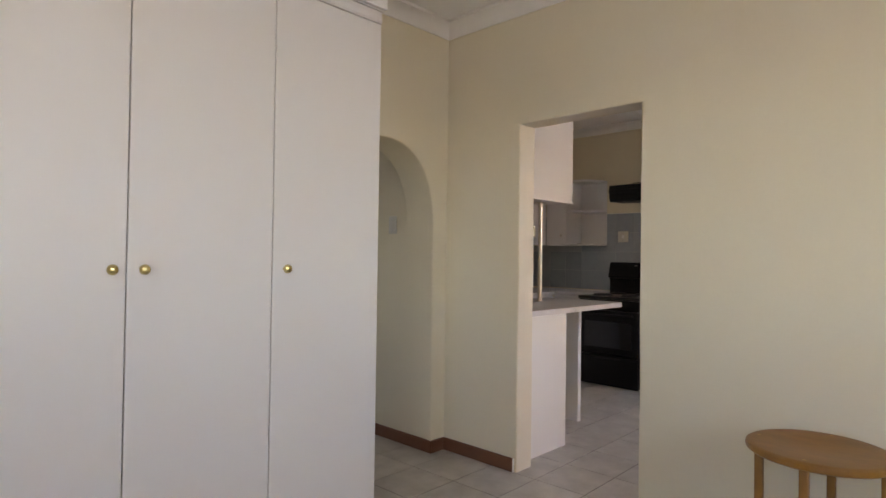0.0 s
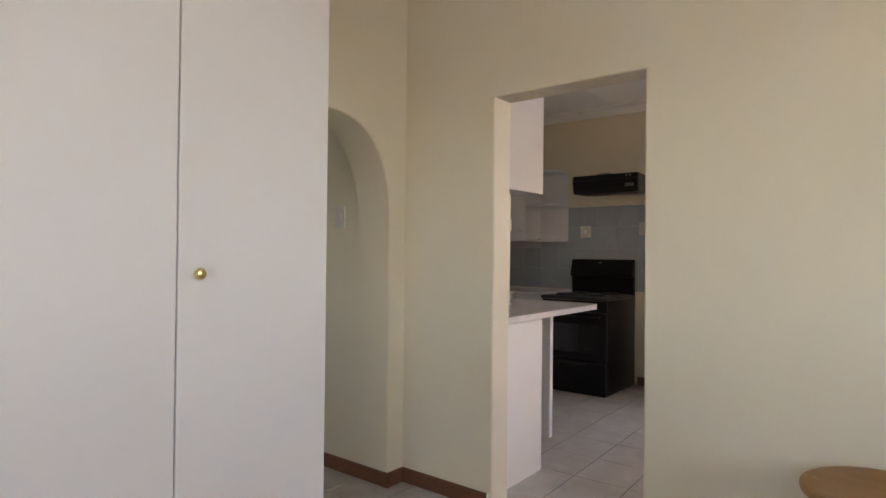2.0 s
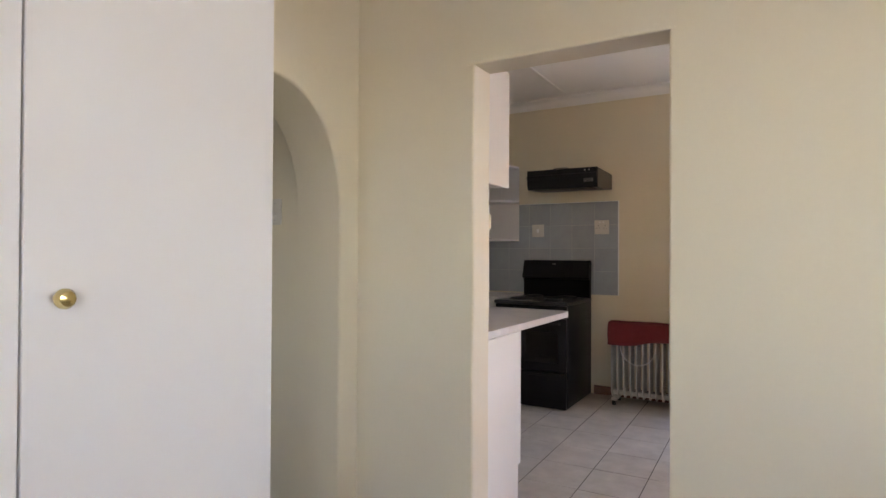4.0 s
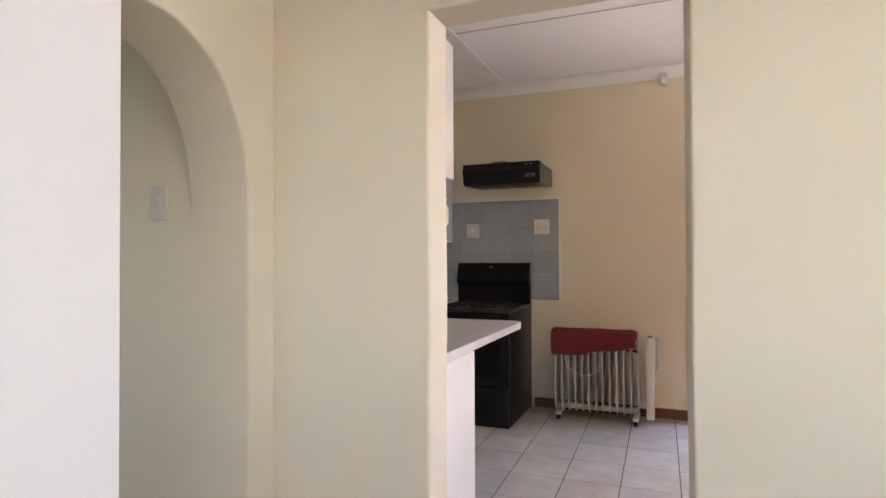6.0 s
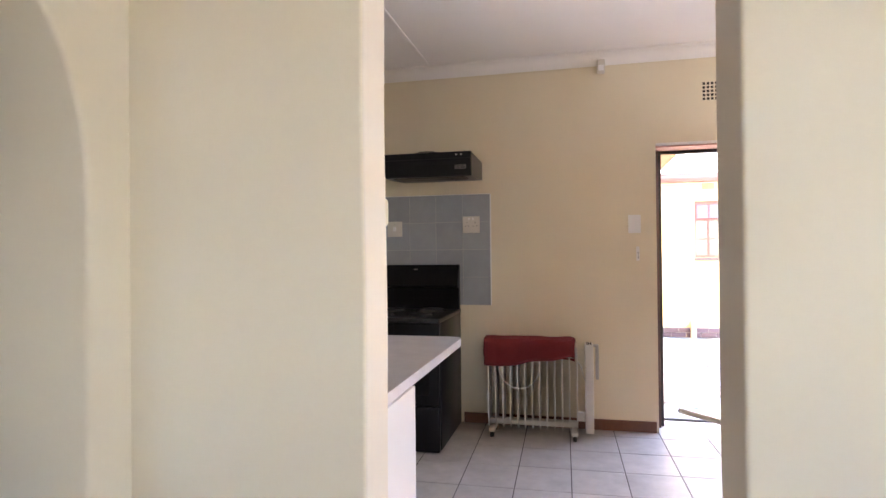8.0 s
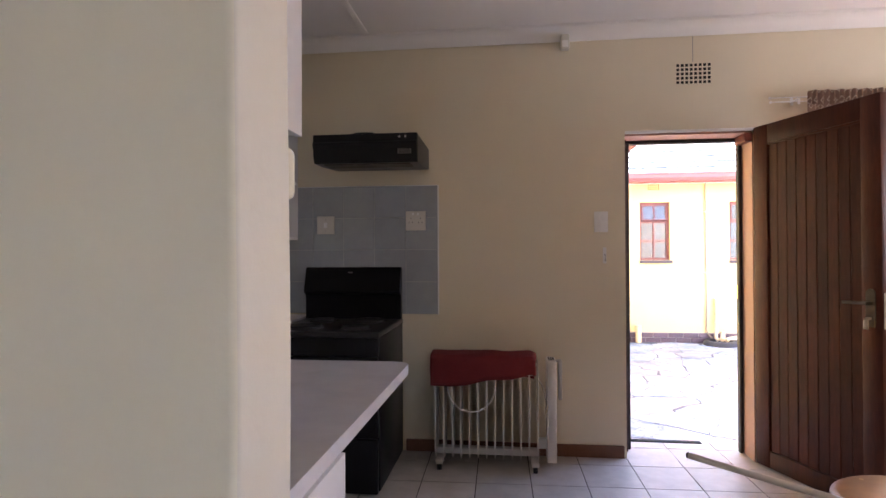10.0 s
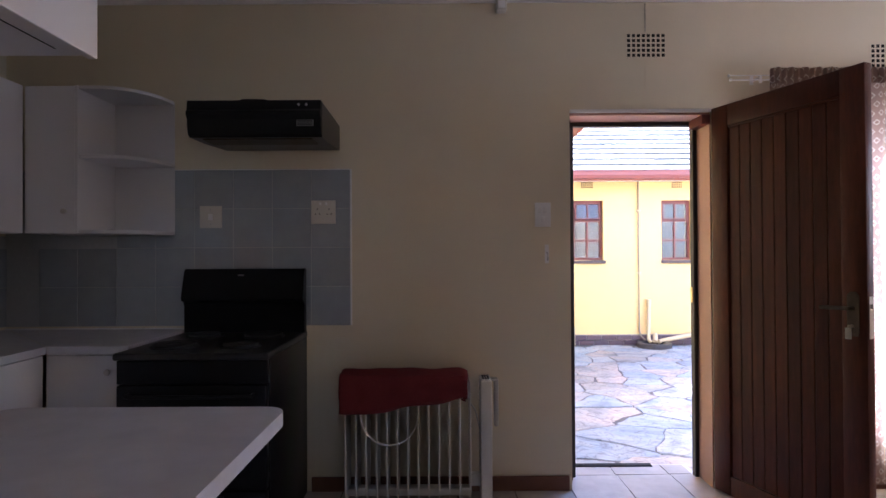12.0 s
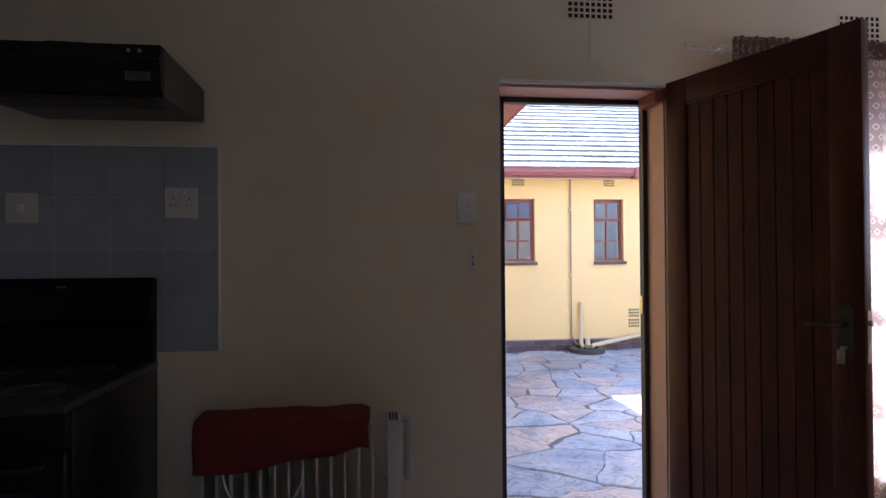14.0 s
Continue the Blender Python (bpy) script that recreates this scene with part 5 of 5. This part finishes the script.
def peninsula():
    zt = 0.896
    x0, x1, y0, y1 = -1.742, -1.058, P1 + 0.001, -1.702
    r = 0.055
    t = thing("breakfast_counter", (-1.4, -2.3, 0), "white breakfast counter reaching out from the dividing wall", "counter")
    out = [(x0, y0), (x1, y0)]
    for i in range(7):
        a = i * math.pi / 12
        out.append((x1 - r + r * math.cos(a), y1 - r + r * math.sin(a)))
    for i in range(7):
        a = math.pi / 2 + i * math.pi / 12
        out.append((x0 + r + r * math.cos(a), y1 - r + r * math.sin(a)))
    part("slab", bevel_all(prism(out, zt - 0.034, zt, "z"), 0.0155, 4, 50), LAMINATE, t, "grey-white laminate top with rounded edges", True)
    part("end_panel", boxes((-1.068, -1.050, y0, -2.535, 0.0, zt - 0.0345)), MELAMINE_K, t)
    part("end_panel", boxes((-1.72, -1.702, y0, -2.535, 0.0, zt - 0.0345)), MELAMINE_K, t)
    part("back_panel", boxes((-1.7015, -1.0685, -2.553, -2.536, 0.0, zt - 0.0345)), MELAMINE_K, t)
    part("support", boxes((-1.56, -1.28, -1.995, -1.955, 0.0, zt - 0.0345)), MELAMINE_K, t)
    u = thing("hanging_cabinet", (-1.49, -2.45, 1.643), "white cabinet hung over the breakfast counter", "kitchen cabinet")
    ux0, ux1, uy1, uz0, uz1 = -1.655, -1.345, -1.992, 1.643, 2.33
    part("body", boxes((ux0, ux1 - 0.019, y0, uy1, uz0 + 0.004, uz1)), MELAMINE_K, u)
    part("door", boxes((ux1 - 0.018, ux1, y0 + 0.001, uy1, uz0 - 0.004, uz1), bevel=0.002), MELAMINE_K, u)
    part("bottom_seam", boxes((ux1 - 0.0565, ux1 - 0.0545, y0 + 0.001, uy1 - 0.04, uz0 + 0.0025, uz0 + 0.0038)), SEAM, u)
    p = thing("support_pole", (-1.506, -2.180, zt), "brushed steel pole with round flanges", "pole")
    px, py = -1.506, -2.180
    part("tube", rod(bmesh.new(), (px, py, zt + 0.006), (px, py, uz0 - 0.002), 0.0165, 20), CHROME, p, "", True)
    part("flange", lathe([(0.041, 0), (0.040, 0.003), (0.025, 0.006), (0.0205, 0.014), (0.017, 0.015)], (px, py, zt + 0.0004), (0, 0, 1), 24), CHROME, p, "", True)
    part("flange", lathe([(0.041, 0), (0.040, 0.003), (0.025, 0.006), (0.0205, 0.014), (0.017, 0.015)], (px, py, uz0 + 0.0035), (0, 0, -1), 24), CHROME, p, "", True)


peninsula()


def oil_heater():
    t = thing("oil_heater", (-0.83, -0.25, 0), "white oil-filled fin radiator on castors", "heater")
    n, x0, x1 = 13, -1.160, -0.556
    z0, z1, yc, dp = 0.058, 0.640, -0.225, 0.080
    for i in range(n):
        x = x0 + (x1 - x0) * i / (n - 1)
        r = 0.05
        out = []
        for cx, cz, a0 in ((yc + dp - r, z1 - r, 0), (yc - dp + r, z1 - r, 1), (yc - dp + r, z0 + r, 2), (yc + dp - r, z0 + r, 3)):
            for k in range(5):
                a = (a0 + k / 4) * math.pi / 2
                out.append((cx + r * math.cos(a), cz + r * math.sin(a)))
        bm = prism(out, x - 0.0016, x + 0.0016, "x")
        # folded front edge
        box(bm, x - 0.0042, x + 0.0042, yc - dp - 0.002, yc - dp + 0.006, z0 + r, z1 - r, bevel=0.0015, seg=1)
        part("fin", bm, HEATER, t, "", True)
    part("core", boxes((x0, x1, yc - 0.03, yc + 0.03, 0.075, 0.115), bevel=0.01), HEATER, t)
    part("core", boxes((x0, x1, yc - 0.03, yc + 0.03, 0.55, 0.62), bevel=0.01), HEATER, t)
    for x in (x0 + 0.025, x1 - 0.018):
        f = part("foot", boxes((x - 0.022, x + 0.022, yc - 0.11, yc + 0.11, 0.038, 0.066), bevel=0.008), HEATER, t, "", True)
        for y in (yc - 0.085, yc + 0.085):
            part("castor", rod(bmesh.new(), (x - 0.012, y, 0.027), (x + 0.012, y, 0.027), 0.027, 16), RUBBER, f, "black castor wheel", True)
    b = part("control_box", boxes((-0.503, -0.447, -0.265, -0.13, 0.045, 0.640), bevel=0.006), HEATER, t, "white control box", True)
    part("control_top", boxes((-0.498, -0.452, -0.258, -0.14, 0.6402, 0.646), bevel=0.002), HEATER, b, "white slotted top of the control box")
    # raised black boxes stand for the shade inside the slots
    for i in range(3):
        for j in range(4):
            part("slot", boxes((-0.492 + 0.0125 * i, -0.483 + 0.0125 * i, -0.248 + 0.027 * j, -0.230 + 0.027 * j, 0.6462, 0.6475)), BLACKGAP, b)
    part("link", boxes((x1 + 0.004, -0.5035, -0.24, -0.21, 0.12, 0.18)), HEATER, t)
    part("wire", tube([(x1 + 0.005, -0.26, 0.53), (-0.53, -0.262, 0.50), (-0.515, -0.25, 0.44), (-0.505, -0.235, 0.40)], 0.003), GREY_P, t, "thin grey wire")
    part("handle", boxes((-0.4465, -0.412, -0.222, -0.172, 0.628, 0.640), (-0.432, -0.411, -0.222, -0.172, 0.405, 0.630), bevel=0.004), GREY_P, b, "grey cord holder", True)
    loop = [(-1.085 + 0.14 * (1 - math.cos(a)) , yc - dp - 0.012, 0.50 - 0.155 * math.sin(a)) for a in [i * math.pi / 16 for i in range(17)]]
    part("power_cord", tube(loop, 0.0042), WHITE_P, t, "white cord hanging in a loop", True)
    # red cloth folded over the top
    c = thing("red_cloth", (-0.87, -0.23, 0.66), "folded dark red cloth draped over the heater", "cloth")
    bm = bmesh.new()
    nu, nv = 44, 20
    g = []
    for i in range(nu + 1):
        u = i / nu
        x = -1.185 + 0.615 * u
        drop_f = 0.165 - 0.075 * max(0.0, (u - 0.35) / 0.65) + 0.008 * math.sin(u * 9)
        drop_b = 0.15
        row = []
        for j in range(nv + 1):
            v = j / nv
            total = drop_f + 0.19 + drop_b
            s = v * total
            if s < drop_f:
                y, z = yc - dp - 0.014, 0.668 - (drop_f - s)
            elif s < drop_f + 0.19:
                w = (s - drop_f) / 0.19
                y, z = yc - dp - 0.014 + (2 * dp + 0.028) * w, 0.668 + 0.010 * math.sin(w * math.pi)
            else:
                y, z = yc + dp + 0.014, 0.668 - (s - drop_f - 0.19)
            y += 0.010 * noise.noise(Vector((x * 11, v * 7, 1))) + 0.007 * noise.noise(Vector((x * 5 + v * 6, v * 16, 9)))
            z += 0.008 * noise.noise(Vector((x * 9, v * 5, 4))) - 0.012 * max(0, (u - 0.93) / 0.07) ** 2
            row.append(bm.verts.new((x + 0.004 * noise.noise(Vector((v * 8, u, 0))), y, z)))
        g.append(row)
    for i in range(nu):
        for j in range(nv):
            bm.faces.new((g[i][j], g[i + 1][j], g[i + 1][j + 1], g[i][j + 1]))
    ob = part("cloth", bm, RED, c, "", True)
    sm = ob.modifiers.new("thickness", "SOLIDIFY")
    sm.thickness = 0.012
    sm.offset = 1


oil_heater()

round_table("round_stool", 0.435, -1.965, 0.228, 0.577, "round varnished wooden stool in the kitchen holding a stick", 0.4)


def stick():
    s = thing("broom_handle", (0.2, -2.1, 0.6), "pale painted broom handle lying across the stool", "stick")
    a, b = Vector((-0.137, -1.756, 0.620)), Vector((0.399, -2.206, 0.5878))
    d = (b - a).normalized()
    part("handle", rod(bmesh.new(), a, b, 0.0105, 14), STICK, s, "", True)
    part("tip", lathe([(0.006, 0), (0.009, 0.002), (0.0107, 0.007)], a - d * 0.0075, d, 14), RUBBER, s, "dark tip")


stick()

# ---- paving and floor tiles ----
flagstones()


def floor_tiles():
    slab = struct("floor", boxes((-4.2, LX, LY, KW, -0.06, -0.0035), (KD0, KD1, KW, KO, -0.06, -0.021)), GROUT, "ceramic tiled floor with dark joints", "floor")
    ORIGIN[slab] = Vector()
    px, py, g = 0.3055, 0.335, 0.0055
    rng = random.Random(3)
    b = bmesh.new()
    box(b, -px / 2 + g / 2, px / 2 - g / 2, -py / 2 + g / 2, py / 2 - g / 2, -0.0034, 0.0, bevel=0.0007, seg=1)
    me = bpy.data.meshes.new("floor_tile")
    b.to_mesh(me)
    b.free()
    me.materials.append(TILE)
    turn = Matrix.Rotation(radians(1.3), 4, "Z")
    pivot = Vector((-0.90, -0.824, 0))
    rest = bmesh.new()
    for i in range(-14, 15):
        for j in range(-21, 4):
            c = pivot + turn @ Vector(((i + 0.5) * px, (j + 0.5) * py, 0))
            # the row that runs on through the back door, cut to its opening
            if KW + 0.1 < c.y < KW + 0.42 and c.x + px / 2 > 0.034 and c.x - px / 2 < 0.733:
                cut = boxes((max(0.034, c.x - px / 2 + g / 2), min(0.733, c.x + px / 2 - g / 2), c.y - py / 2 + g / 2, min(0.362, c.y + py / 2), -0.0058, 0.0))
                part("floor_tile", cut, TILE, slab)
                continue
            if not (-4.1 < c.x < LX and LY < c.y < KW + 0.1):
                continue
            if (c.y < -5.7 and c.x < A0) or (c.y < P0 and c.x < -3.9):
                continue
            if c.y > P0 and c.x < XL:
                continue
            seen = (-1.95 < c.x < 1.3 and -4.5 < c.y) or (c.y < P0 and -2.6 < c.x < -1.9 and c.y > -4.2)
            m = Matrix.Translation(c) @ turn
            if seen:
                ob = new("floor_tile", me)
                ob.parent = slab
                ob.matrix_local = m @ Matrix.Rotation(rng.uniform(-0.0015, 0.0015), 4, "X")
            else:
                box(rest, c.x - px / 2 + g / 2, c.x + px / 2 - g / 2, c.y - py / 2 + g / 2, c.y + py / 2 - g / 2, -0.0034, -0.0002)
    tagged(part("far_tiles", rest, TILE, slab), "", "", "", "stuff")


floor_tiles()
